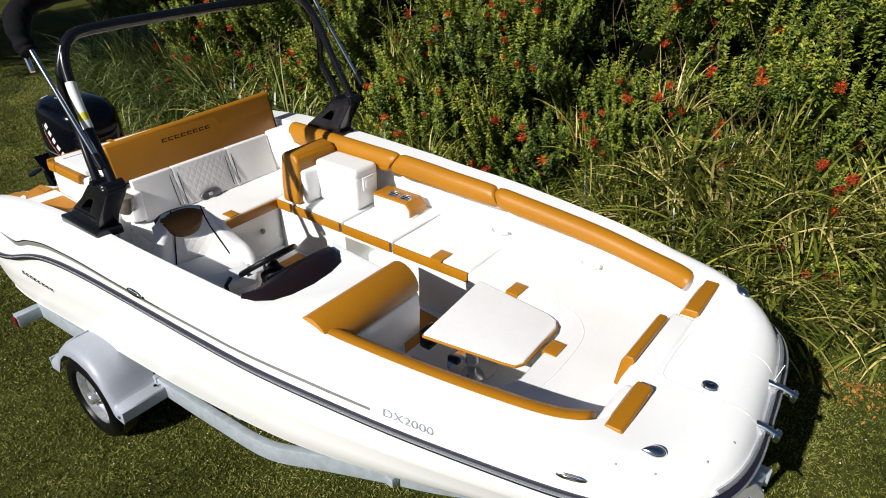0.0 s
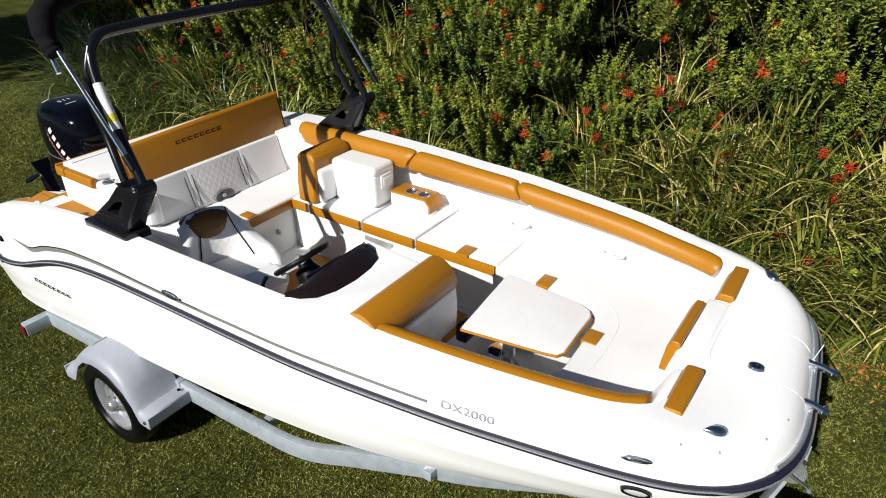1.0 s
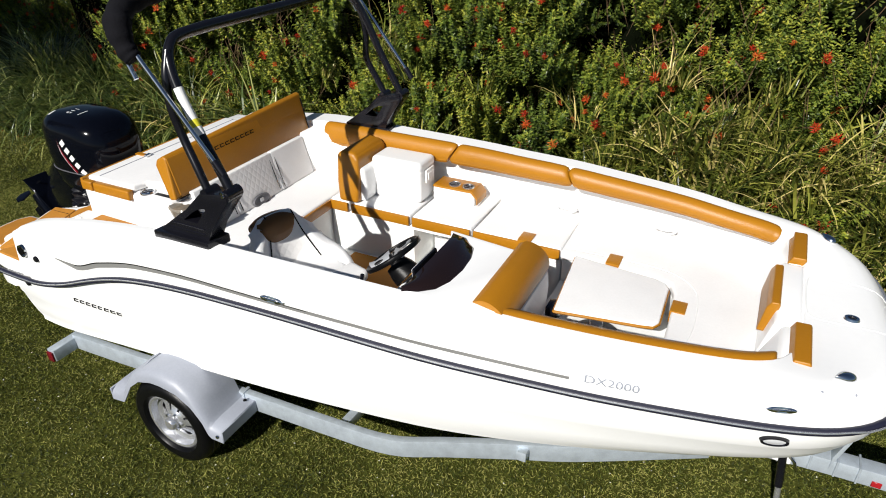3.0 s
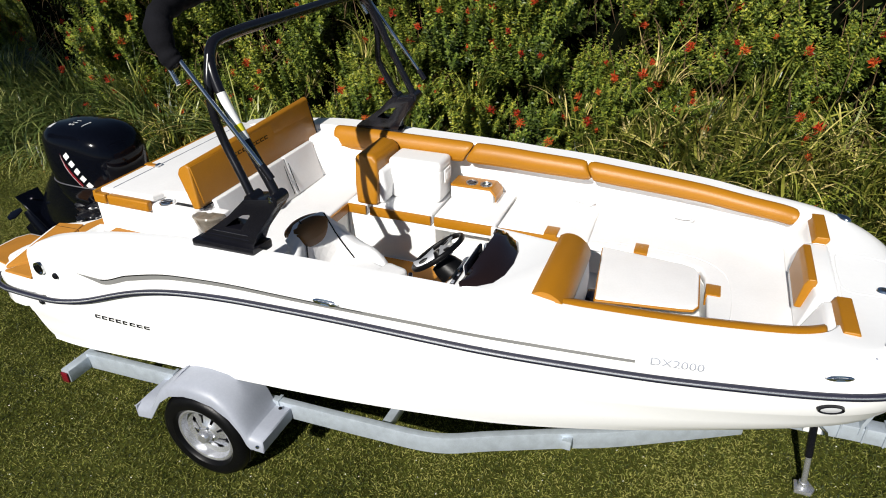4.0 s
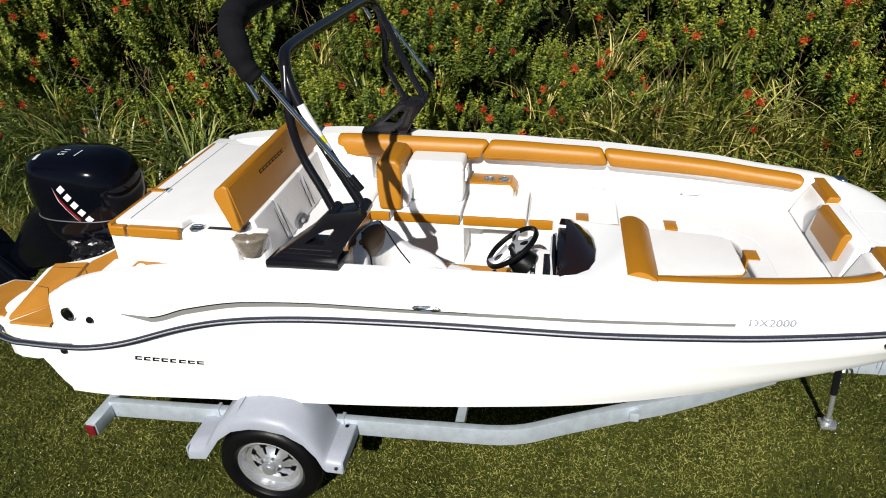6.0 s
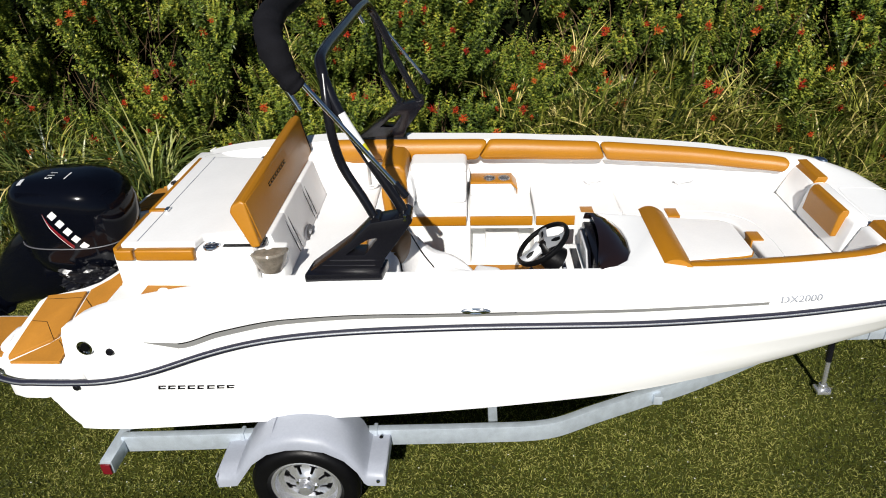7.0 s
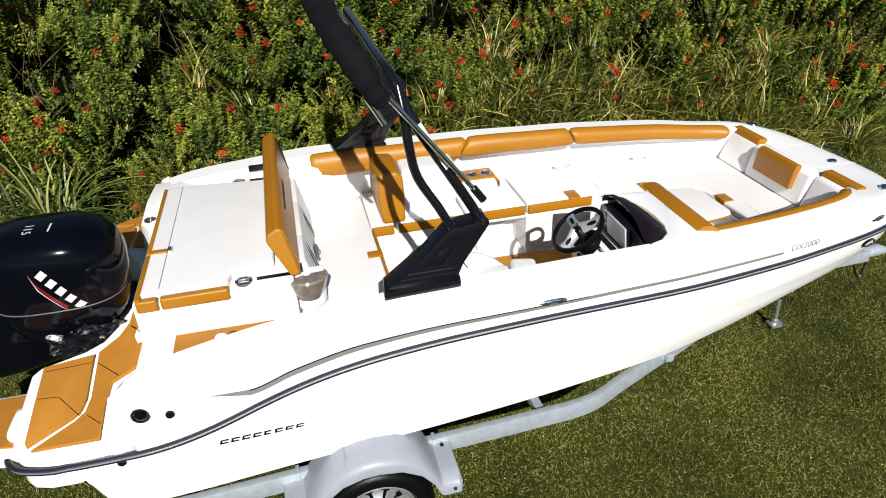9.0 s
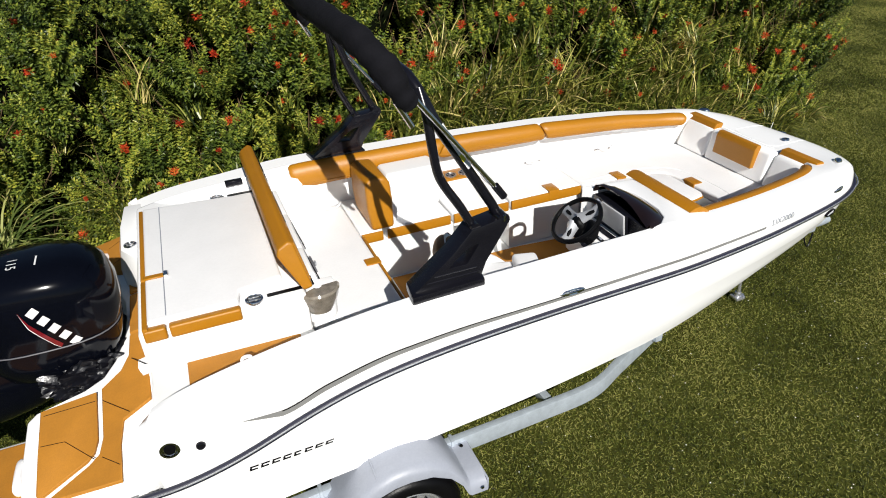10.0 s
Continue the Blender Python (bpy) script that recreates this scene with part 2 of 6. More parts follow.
rail_z, chine_z, chine_in, keel_z, deck_z = faired(rail_z, reach=0.12), faired(chine_z, reach=0.4), faired(chine_in, reach=0.5), faired(keel_z, reach=0.4), faired(deck_z, reach=0.15)


def rail_normals():
    out = []
    for i in range(len(RAIL_PLAN)):
        d = RAIL_PLAN[min(i + 1, len(RAIL_PLAN) - 1)] - RAIL_PLAN[max(i - 1, 0)]
        if i == len(RAIL_PLAN) - 1:
            d = Vector((0, 1, 0))
        out.append(Vector((-d.y, d.x, 0)).normalized())
    return out


RAIL_N = rail_normals()


def at(p, n, inset, z):
    q = p + n * inset
    return Vector((q.x, min(q.y, 0.0), z))


def flip(q):
    """The same place on the port side, which lies a little nearer the middle line."""
    return Vector((q.x, -q.y * (1 - port_drift(q.x) / 1.15), q.z))


def hull_section(i):
    p, n = RAIL_PLAN[i], RAIL_N[i]
    zr, zc, c, zk = rail_z(p.x), chine_z(p.x), chine_in(p.x), keel_z(p.x)
    h = zr - zc
    ch = at(p, n, c, zc)
    pts = [at(p, n, 0.0, zr), at(p, n, 0.012, zr - 0.03), at(p, n, 0.02, zr - 0.2 * h), at(p, n, 0.10 * c + 0.02, zr - 0.42 * h), at(p, n, 0.13 * c + 0.024, zr - 0.46 * h),
           at(p, n, 0.34 * c + 0.02, zr - 0.66 * h), at(p, n, 0.52 * c + 0.02, zr - 0.82 * h), at(p, n, 0.75 * c + 0.02, zr - 0.94 * h), ch, at(p, n, c + 0.07, zc - 0.012)]
    a = pts[-1]
    kx = min(p.x, 2.4)
    for k in (0.35, 0.7, 1.0):
        pts.append(Vector((a.x + (kx - a.x) * k, a.y * (1 - k), a.z + (zk - a.z) * k)))
    rake = 0.28 * min(1.0, max(0.0, (-2.2 - p.x) / 0.42))
    return [Vector((q.x + rake * max(0.0, zr - 0.08 - q.z), q.y, q.z)) for q in pts]


FLAT = [(0, 0), (0.05, 0.16), (0.16, 0.36), (0.28, 0.56), (0.42, 0.75), (0.56, 0.88), (0.70, 0.96), (0.84, 1.0), (0.97, 1.0)]
TALL = [(0, 0), (-0.10, 0.22), (-0.19, 0.48), (-0.16, 0.68), (0.0, 0.86), (0.18, 0.955), (0.40, 0.99), (0.70, 1.0), (0.97, 1.0)]

BOW = [(0, 0), (0.01, 0.30), (0.035, 0.56), (0.075, 0.78), (0.14, 0.92), (0.24, 0.98), (0.42, 1.0), (0.70, 1.0), (0.97, 1.0)]
ROUND = [(0, 0), (0.04, 0.28), (0.09, 0.52), (0.16, 0.74), (0.25, 0.89), (0.36, 0.965), (0.5, 1.0), (0.72, 1.0), (0.97, 1.0)]
NARROW = [(0, 0), (0.17, 0.3), (0.19, 0.6), (0.203, 0.88), (0.212, 0.955), (0.235, 1.0), (0.34, 1.0), (0.6, 1.0), (0.97, 1.0)]


def deck_section(i, inner):
    p, q = RAIL_PLAN[i], inner[i]
    zr, zd = rail_z(p.x), deck_z(p.x) + (-starboard_drop(p.x) if inner is INNER_S else port_rise(p.x))
    h, d = zd - zr, Vector((q.x - p.x, q.y - p.y, 0))
    s = min(1.0, max(0.0, (h - 0.09) / 0.17))
    out = []
    for (f0, g0), (f1, g1) in zip(FLAT, TALL if inner is INNER_S else NARROW):
        w = s if inner is INNER_S else max(s, min(1.0, max(0.0, (-p.y - 0.1) / 0.35)))
        f, g = f0 + (f1 - f0) * w, g0 + (g1 - g0) * w
        b = min(1.0, max(0.0, (p.x - 1.75) / 0.6))
        c = 0.5 * min(1.0, max(0.0, (p.x - 2.62) / 0.14)) if inner is INNER_S else 1.0 - 0.5 * min(1.0, max(0.0, (p.x - 2.62) / 0.14))
        f2, g2 = (BOW[len(out)][k] * (1 - c) + ROUND[len(out)][k] * c for k in (0, 1))
        f, g = f + (f2 - f) * b, g + (g2 - g) * b
        out.append(Vector((p.x + d.x * f, min(p.y + d.y * f, 0.0), zr + h * g)))
    low = max(FLOOR_Z, chine_z(p.x) + 0.06) if q.x < 0.9 else SEAT_Z - 0.03
    if inner is INNER_S:
        return out + [Vector((q.x, q.y, zd - 0.012)), Vector((q.x, q.y, zd - 0.06)), Vector((q.x, q.y, low))]
    back = 0.072 * min(1.0, max(0.0, (2.1 - q.x) / 0.4)) * min(1.0, max(0.0, (q.x + 1.6) / 0.4))
    return out + [Vector((q.x, q.y, zd - 0.012)), Vector((q.x, q.y, zd - 0.10)), Vector((q.x, q.y - back, zd - 0.17)), Vector((q.x, q.y - 1.1 * back, low))]


def skew(q):
    """The stem's port corner lies a little further aft."""
    k, m = min(1.0, max(0.0, (q.x - 2.30) / 0.40)), min(1.0, max(0.0, (q.y + 0.50) / 0.95))
    return Vector((q.x - 0.06 * k * m * m * (3 - 2 * m), q.y, q.z))


def sweep(section, port=None, first=0):
    """A shell of sections along the rail from stern to bow, on both sides."""
    bm = bmesh.new()
    r = range(first, len(RAIL_PLAN))
    grid_faces(bm, [section(i) for i in r])
    grid_faces(bm, [[flip(q) for q in (port or section)(i)] for i in r])
    for v in bm.verts:
        v.co = skew(v.co)
    bmesh.ops.remove_doubles(bm, verts=bm.verts, dist=1e-4)
    bmesh.ops.recalc_face_normals(bm, faces=bm.faces)
    return bm


def side_y(x, z):
    """The starboard skin's y at a place along the boat and a height."""
    i = max(k for k in range(len(RAIL_PLAN) - 1) if RAIL_PLAN[k].x <= x)
    got = []
    for j in (i, i + 1):
        line = list(reversed(hull_section(j)[:9])) + deck_section(j, INNER_S)[1:9]
        y = line[-1].y
        for a, b in zip(line, line[1:]):
            if a.z <= z <= b.z:
                y = a.y + (b.y - a.y) * (z - a.z) / max(b.z - a.z, 1e-6)
                break
        got.append(y)
    u = (x - RAIL_PLAN[i].x) / (RAIL_PLAN[i + 1].x - RAIL_PLAN[i].x)
    return got[0] + (got[1] - got[0]) * u


def on_side(bm, lift=0.003):
    """Lays a mesh drawn in (x, z) onto the starboard skin."""
    for v in bm.verts:
        v.co.y = side_y(v.co.x, v.co.z) - lift - v.co.y
    return bm


def ribbon(xs, top, bottom):
    bm = bmesh.new()
    grid_faces(bm, [[(x, 0, top(x)), (x, 0, 0.5 * (top(x) + bottom(x))), (x, 0, bottom(x))] for x in xs])
    return bm


def ramp_range(a, b, n):
    return [a + (b - a) * k / (n - 1) for k in range(n)]


# ---- boat ----
boat = thing("motor_boat", "white fibreglass bowrider boat resting on a trailer", "boat", (0, 0, 0.45))
hull = part("hull", sweep(hull_section), GEL, boat, "glossy white moulded fibreglass hull")
bm = bmesh.new()
st = hull_section(0)
back_rim = [bm.verts.new(q) for q in st] + [bm.verts.new(flip(q)) for q in reversed(st[:-1])]
bm.faces.new(back_rim)
part("transom", bm, GEL, boat)
FIRST = next(i for i, p in enumerate(RAIL_PLAN) if p.x > -2.33)
deck = part("deck", sweep(lambda i: deck_section(i, INNER_S), lambda i: deck_section(i, INNER_P), first=FIRST), GEL, boat, "smooth white gelcoat gunwale and foredeck")
for inner, s in ((INNER_S, 1), (INNER_P, -1)):
    bm = bmesh.new()
    end = deck_section(FIRST, inner)[:9]
    mid = [q + Vector((-0.05 * math.sin(math.pi * k / 8) - 0.015, 0, -0.03)) for k, q in enumerate(end)]
    low = [Vector((q.x - 0.06, max(q.y, -1.20) + max(0, 0.05 - 0.02 * k), 1.04)) for k, q in enumerate(mid)]
    mid = [Vector((q.x, max(q.y, -1.205), q.z)) for q in mid]
    mid[0] = mid[0] + Vector((0, 0.03, 0.01))
    grid_faces(bm, [[Vector((q.x, q.y * s, q.z)) for q in row] for row in (end, mid, low)])
    part("gunwale_end", bm, GEL, boat)
bm = prism([(-2.24, 0.20), (-2.24, 1.03), (-2.36, 1.03), (-2.385, 0.70), (-2.375, 0.36), (-2.28, 0.20)], 1.19, 1.585, 0.0)
for v in bm.verts:
    v.co.x -= 0.15 * max(0, v.co.y - 0.1) if v.co.z < 1.3 and v.co.x < -2.25 else 0.0
bevel(bm, 0.015, 2, 30)
part("gunwale_end", bm, GEL, boat, "white moulded wall beside the sun pad")
line = [p + n * (-0.010 - 0.014 * min(1.0, max(0.0, (-2.35 - p.x) / 0.25))) + Vector((0, 0, rail_z(p.x))) for p, n in zip(RAIL_PLAN, RAIL_N)]
line = spline([(-2.955, -0.86, 1.052), (-2.962, -0.97, 1.052), (-2.94, -1.070, 1.054), (-2.875, -1.145, 1.058), (-2.78, -1.184, 1.063), (-2.69, -1.206, 1.068)], 5) + line
line = [skew(q) for q in line + [flip(q) for q in reversed(line[:-1])]]
part("rub_rail", tube(line, 0.0185, 12), NAVY, boat, "navy rubber rub rail")
part("rail_insert", tube([q + Vector((0, -0.0165 if q.y <= 0 else 0.0165, 0.007)) + Vector((0.02 if q.x > 2.6 else 0, 0, 0)) for q in line], 0.0048, 8), ALLOY, boat, "bright steel insert strip in the rub rail")

# graphics and fittings on the starboard side
stripe_z = lut((-1.88, 1.395), (-1.71, 1.362), (-1.465, 1.44), (-1.1, 1.52), (-0.6, 1.553), (-0.14, 1.556), (0.3, 1.558), (0.7, 1.552), (1.42, 1.515))
wide = lut((-1.88, 0.002), (-1.71, 0.040), (-1.4, 0.042), (-0.9, 0.034), (0.0, 0.026), (1.42, 0.018))
xs = ramp_range(-1.71, 1.43, 90)
part("stripe", on_side(ribbon(xs, lambda x: stripe_z(x) + wide(x) * 0.5, lambda x: stripe_z(x) - wide(x) * 0.5)), GREYSTRIPE, boat, "grey side stripe decal")
part("stripe", on_side(ribbon(ramp_range(-1.88, -1.705, 8), lambda x: 1.394 - 0.07 * (x + 1.88), lambda x: 1.390 - 0.27 * (x + 1.88))), GREYSTRIPE, boat, "grey side stripe decal")
part("stripe_line", on_side(ribbon(ramp_range(-1.70, 0.1, 60), lambda x: stripe_z(x) + wide(x) * 0.48, lambda x: stripe_z(x) + wide(x) * 0.32), 0.006), BLACK, boat, "thin black line in the side stripe")
# maker's name as plain slanted bars
for k in range(8):
    x0, w, zt = -1.910 + 0.0555 * k, 0.042 if k != 4 else 0.036, 1.050 - 0.001 * k
    bm = merge(ribbon([x0 + 0.003, x0 + w + 0.003], lambda x: zt, lambda x: zt - 0.0105), ribbon([x0 - 0.003, x0 + w - 0.004], lambda x: zt - 0.0205, lambda x: zt - 0.031), ribbon([x0, x0 + 0.011], lambda x: zt - 0.010, lambda x: zt - 0.0215))
    part("letter_bar", on_side(bm), BLACK, boat)


def letters(body, size, m):
    """Built-in font letters, flat, set at the pose m."""
    cu = bpy.data.curves.new("letters", "FONT")
    cu.body, cu.size = body, size
    tmp = bpy.data.objects.new("letters", cu)
    me = bpy.data.meshes.new_from_object(tmp)
    bm = bmesh.new()
    bm.from_mesh(me)
    bmesh.ops.triangulate(bm, faces=bm.faces)
    bmesh.ops.subdivide_edges(bm, edges=[e for e in bm.edges if e.calc_length() > 0.03], cuts=2)
    bm.transform(m)
    bpy.data.objects.remove(tmp)
    return bm


bm = letters("DX2000", 0.058, pose(1.492, 0, 1.508, 90, 0, 0) @ Matrix.Diagonal((1.2, 1, 1, 1)))
for v in bm.verts:
    v.co.z += -0.06 * (v.co.x - 1.48)
part("model_lettering", on_side(bm, 0.004), GREY, boat, "grey model lettering DX2000")


def fitting(name, x, z, profile, mat, sx=1.0, sz=1.0, label="", parent=None):
    """A turned fitting set square onto the starboard skin."""
    y = side_y(x, z)
    bm = lathe(profile, 24)
    slope = Vector(((side_y(x + 0.04, z) - side_y(x - 0.04, z)) / 0.08, -1, (side_y(x, z + 0.015) - side_y(x, z - 0.015)) / 0.03)).normalized()
    turn = Vector((0, -1, 0)).rotation_difference(slope).to_matrix().to_4x4()
    bm.transform(Matrix.Translation((x, y, z)) @ turn @ Matrix.Diagonal((sx, 1, sz, 1)) @ pose(0, 0, 0, 90))
    return part(name, bm, mat, parent or boat, label)


DISC = [(0.0, 0.012), (0.6, 0.012), (0.8, 0.014), (1.0, 0.008), (1.02, -0.01)]
ring = lambda r: [(r * a, b) for a, b in DISC]
plug = fitting("power_inlet", -2.212, 1.358, [(0.0, 0.004), (0.035, 0.006), (0.037, 0.016), (0.044, 0.016), (0.048, -0.01)], CHROME, label="round chrome power inlet with dark cap")
part("cap", lathe([(0, 0.018), (0.022, 0.018), (0.028, 0.004)], 20, Matrix.Translation((-2.212, side_y(-2.212, 1.358), 1.358)) @ pose(0, 0, 0, 90)), RUBBER, plug)
fitting("drain_fitting", -2.084, 1.328, ring(0.022), BLACK)
fitting("drain_fitting", -2.39, 1.03, ring(0.022), BLACK)
eye = fitting("docking_light", 2.303, 1.318, [(0.031, 0.008), (0.034, 0.014), (0.039, 0.014), (0.043, -0.01)], BLACK, 1.5, 0.7, "oval docking light in a thin dark bezel")
fitting("lens", 2.303, 1.318, [(0, 0.012), (0.02, 0.011), (0.032, 0.008)], SILVER, 1.5, 0.7, parent=eye)


def cleat(m, label):
    base = lathe([(0.0, 0.005), (0.066, 0.005), (0.074, 0.003), (0.078, -0.004)], 28, Matrix.Diagonal((1, 0.24, 1, 1)))
    bar = lathe([(0.0, 0.013), (0.03, 0.012), (0.05, 0.009), (0.056, 0.004)], 24, Matrix.Diagonal((1, 0.14, 1, 1)))
    bm = merge(base, bar)
    bm.transform(m)
    return part("cleat", bm, CHROME, boat, label)


for x, z, a, w in ((-0.108, 1.582, 0, 1.0), (2.29, 1.515, 18, 0.82)):
    for s in (1, -1):
        cleat(pose(x, s * (side_y(x, z) - 0.006), z + 0.002, s * 66, 0, s * a) @ Matrix.Scale(w, 4), "polished steel pop-up cleat")

# foredeck: lights, hatch, rollers, screws
shell_bm = bmesh.new()
shell_bm.from_mesh(deck.data)
DECK_SKIN = bvhtree.BVHTree.FromBMesh(shell_bm)
shell_bm.free()


def deck_at(x, y):
    """The deck's height and slope at a place in plan."""
    hit, nrm = DECK_SKIN.ray_cast(Vector((x, y, 3)) - ORIGIN[boat], Vector((0, 0, -1)))[:2]
    if hit is None:
        return deck_z(x), Vector((0, 0, 1))
    return hit.z + ORIGIN[boat].z, nrm if nrm.z > 0 else -nrm


def on_deck(x, y, turn=0):
    z, nrm = deck_at(x, y)
    return Matrix.Translation((x, y, z)) @ Vector((0, 0, 1)).rotation_difference(nrm).to_matrix().to_4x4() @ pose(0, 0, 0, 0, 0, turn)


for s in (1, -1):
    bm = bmesh.new()
    bmesh.ops.create_uvsphere(bm, u_segments=20, v_segments=12, radius=1)
    for v in bm.verts:
        v.co = Vector((v.co.x * (0.042 if v.co.x > 0 else 0.062), v.co.y * 0.029 * (1 if v.co.x > 0 else 1 + 0.9 * v.co.x * abs(v.co.x)), v.co.z * 0.026))
    bm.transform(on_deck(2.515 if s > 0 else 2.46, s * -0.655, s * 35))
    part("navigation_light", bm, CHROME, boat, "teardrop chrome navigation light")
filler = part("deck_filler", lathe([(0.019, 0.004), (0.02, 0.010), (0.032, 0.010), (0.037, 0.0)], 24, on_deck(2.553, -0.145) @ Matrix.Diagonal((1, 0.8, 1, 1))), CHROME, boat, "chrome deck filler cap")
part("cap", lathe([(0.0, 0.006), (0.008, 0.008), (0.010, 0.004), (0.019, 0.004)], 20, on_deck(2.553, -0.145) @ Matrix.Diagonal((1, 0.8, 1, 1))), BLACK, filler)
plan = spline([(2.775, -0.185, 0), (2.60, -0.205, 0), (2.42, -0.215, 0), (2.375, -0.20, 0), (2.358, -0.15, 0), (2.352, 0.0, 0), (2.358, 0.15, 0), (2.375, 0.20, 0), (2.42, 0.212, 0), (2.60, 0.205, 0), (2.775, 0.19, 0)], 8)
part("hatch_joint", tube([(q.x, q.y, deck_at(q.x, q.y)[0]) for q in plan], 0.0022, 6), LINER, boat, "thin joint round the anchor locker hatch")
for y in (0.147, -0.145):
    part("bow_chock", merge(tube([(2.70, y - 0.02, 1.51), (2.80, y - 0.02, 1.505), (2.86, y - 0.02, 1.487)], 0.018, 12), tube([(2.85, y - 0.05, 1.490), (2.85, y + 0.01, 1.490)], 0.014, 10)), CHROME, boat, "chrome bow roller arm")
part("bow_trim", tube([skew(p + Vector((0.0, 0, rail_z(p.x) + 0.035))) for p in RAIL_PLAN if p.x > 2.74] + [skew(flip(p) + Vector((0.0, 0, rail_z(p.x) + 0.035))) for p in reversed(RAIL_PLAN[:-1]) if p.x > 2.74], 0.012, 8), ALLOY, boat, "chrome bow edge trim")
for x, y in ((2.42, -0.80), (2.55, -0.74), (2.68, -0.55), (2.73, -0.38), (2.735, 0.30), (2.70, 0.5)):
    part("screw", lathe([(0, 0.003), (0.004, 0.0025), (0.006, 0.0)], 10, on_deck(x, y)), GREY, boat)

# cockpit liner
part("cockpit_floor", prism([(-1.45, -1.0), (0.60, -0.97), (0.98, -0.90), (0.98, 0.88), (0.60, 0.9), (-1.45, 0.92)], FLOOR_Z - 0.03, FLOOR_Z, 0), LINER, boat)
part("bow_floor", prism([(0.985, -0.62), (1.80, -0.55), (1.80, 0.4), (0.985, 0.4)], 1.10, 1.12, 0), LINER, boat)
part("stern_deck", prism([(-2.28, -0.668), (-1.42, -0.668), (-1.42, 0.95), (-2.1, 0.99), (-2.28, 0.90)], 1.0, 1.61, 0.03, 3), GEL, boat)
part("port_side_deck", prism([(-1.44, 0.67), (-1.30, 0.675), (-1.24, 0.76), (-0.95, 0.80), (-0.95, 0.94), (-1.44, 0.96)], 1.2, 1.665, 0.03, 3), GEL, boat, "white moulded corner beside the stern bench")
part("walkway", prism([(-2.27, -1.04), (-1.42, -1.03), (-1.42, -0.69), (-2.27, -0.69)], 1.0, 1.40, 0.015), LINER, boat)
part("walkway_mat", prism([(-2.09, -1.02), (-1.50, -1.02), (-1.50, -0.725), (-2.09, -0.715)], 1.4025, 1.41, 0.003, 1), MAT, boat, "orange foam step mat")
part("grab_loop", tube(spline([(-1.825, -1.09, 1.58), (-1.82, -1.062, 1.60), (-1.80, -1.055, 1.603), (-1.78, -1.062, 1.60), (-1.775, -1.09, 1.585)], 5), 0.009, 8), GEL, boat)

# swim platform: a white moulding round an engine well, with foam mats
PLAT = 1.345


def plat_z(x, y):
    """How far the swim platform falls away aft and to the sides."""
    return -0.18 * (-2.27 - x) - (0.22 if y < 0 else 0.06) * max(0.0, abs(y) - 0.55)


def sloped(bm):
    for v in bm.verts:
        v.co.z += plat_z(v.co.x, v.co.y)
    return bm


for s in (1, -1):
    base = [(-2.275, 0.0), (-2.41, 0.0), (-2.42, 0.20), (-2.47, 0.39), (-2.53, 0.50), (-2.62, 0.545), (-2.86, 0.565), (-2.905, 0.60), (-2.918, 0.85), (-2.918, 1.0), (-2.90, 1.07), (-2.85, 1.12), (-2.76, 1.155), (-2.62, 1.18), (-2.36, 1.15), (-2.275, 1.03), (-2.275, 0.55)]
    part("swim_platform", sloped(prism([(x, -s * y) for x, y in base], 1.12, PLAT, 0.018, 3)), GEL, boat, "white swim platform with raised rim")
    mats = [[(-2.832, 0.592), (-2.557, 0.611), (-2.557, 0.90), (-2.574, 0.962), (-2.61, 0.995), (-2.825, 1.085), (-2.838, 1.06), (-2.838, 0.85)],
            [(-2.292, 0.235), (-2.385, 0.235), (-2.39, 0.42), (-2.43, 0.53), (-2.53, 0.606), (-2.532, 0.90), (-2.552, 0.985), (-2.60, 1.022), (-2.80, 1.115), (-2.455, 1.175), (-2.452, 0.98), (-2.432, 0.845), (-2.292, 0.785)]]
    if s == 1:
        mats.append([(-2.30, -0.20), (-2.385, -0.20), (-2.385, 0.21), (-2.30, 0.21)])
    for m in mats:
        part("foam_mat", sloped(prism([(x, -s * y) for x, y in m], PLAT + 0.002, PLAT + 0.022, 0.003, 1)), MAT, boat, "orange foam deck mat")
    for run in (((-2.826, 0.804), (-2.711, 0.834), (-2.575, 1.002)), ((-2.539, 1.009), (-2.46, 1.09)), ((-2.815, 0.629), (-2.562, 0.668)), ((-2.527, 0.682), (-2.40, 0.818)), ((-2.375, 0.46), (-2.30, 0.565))):
        part("mat_groove", tube([(x, -s * y, PLAT + 0.0215 + plat_z(x, -s * y)) for x, y in run], 0.002, 6), RUBBER, boat)
    part("lower_platform", prism([(-2.84, -s * 0.56), (-2.84, -s * 1.08), (-3.22, -s * 1.0), (-3.30, -s * 0.86), (-3.30, -s * 0.66), (-3.24, -s * 0.56)], 0.99, 1.085, 0.03, 3), GEL, boat, "white lower swim step")
    part("foam_mat", prism([(-2.875, -s * 0.60), (-2.875, -s * 1.02), (-3.19, -s * 0.96), (-3.25, -s * 0.84), (-3.25, -s * 0.68), (-3.20, -s * 0.60)], 1.087, 1.097, 0.004, 1), MAT, boat, "orange foam deck mat")
    part("ladder_grip", tube(spline([(-2.93, -s * 0.80, 1.10), (-2.93, -s * 0.80, 1.135), (-2.93, -s * 0.95, 1.135), (-2.93, -s * 0.95, 1.10)], 5), 0.024, 12), GEL, boat)

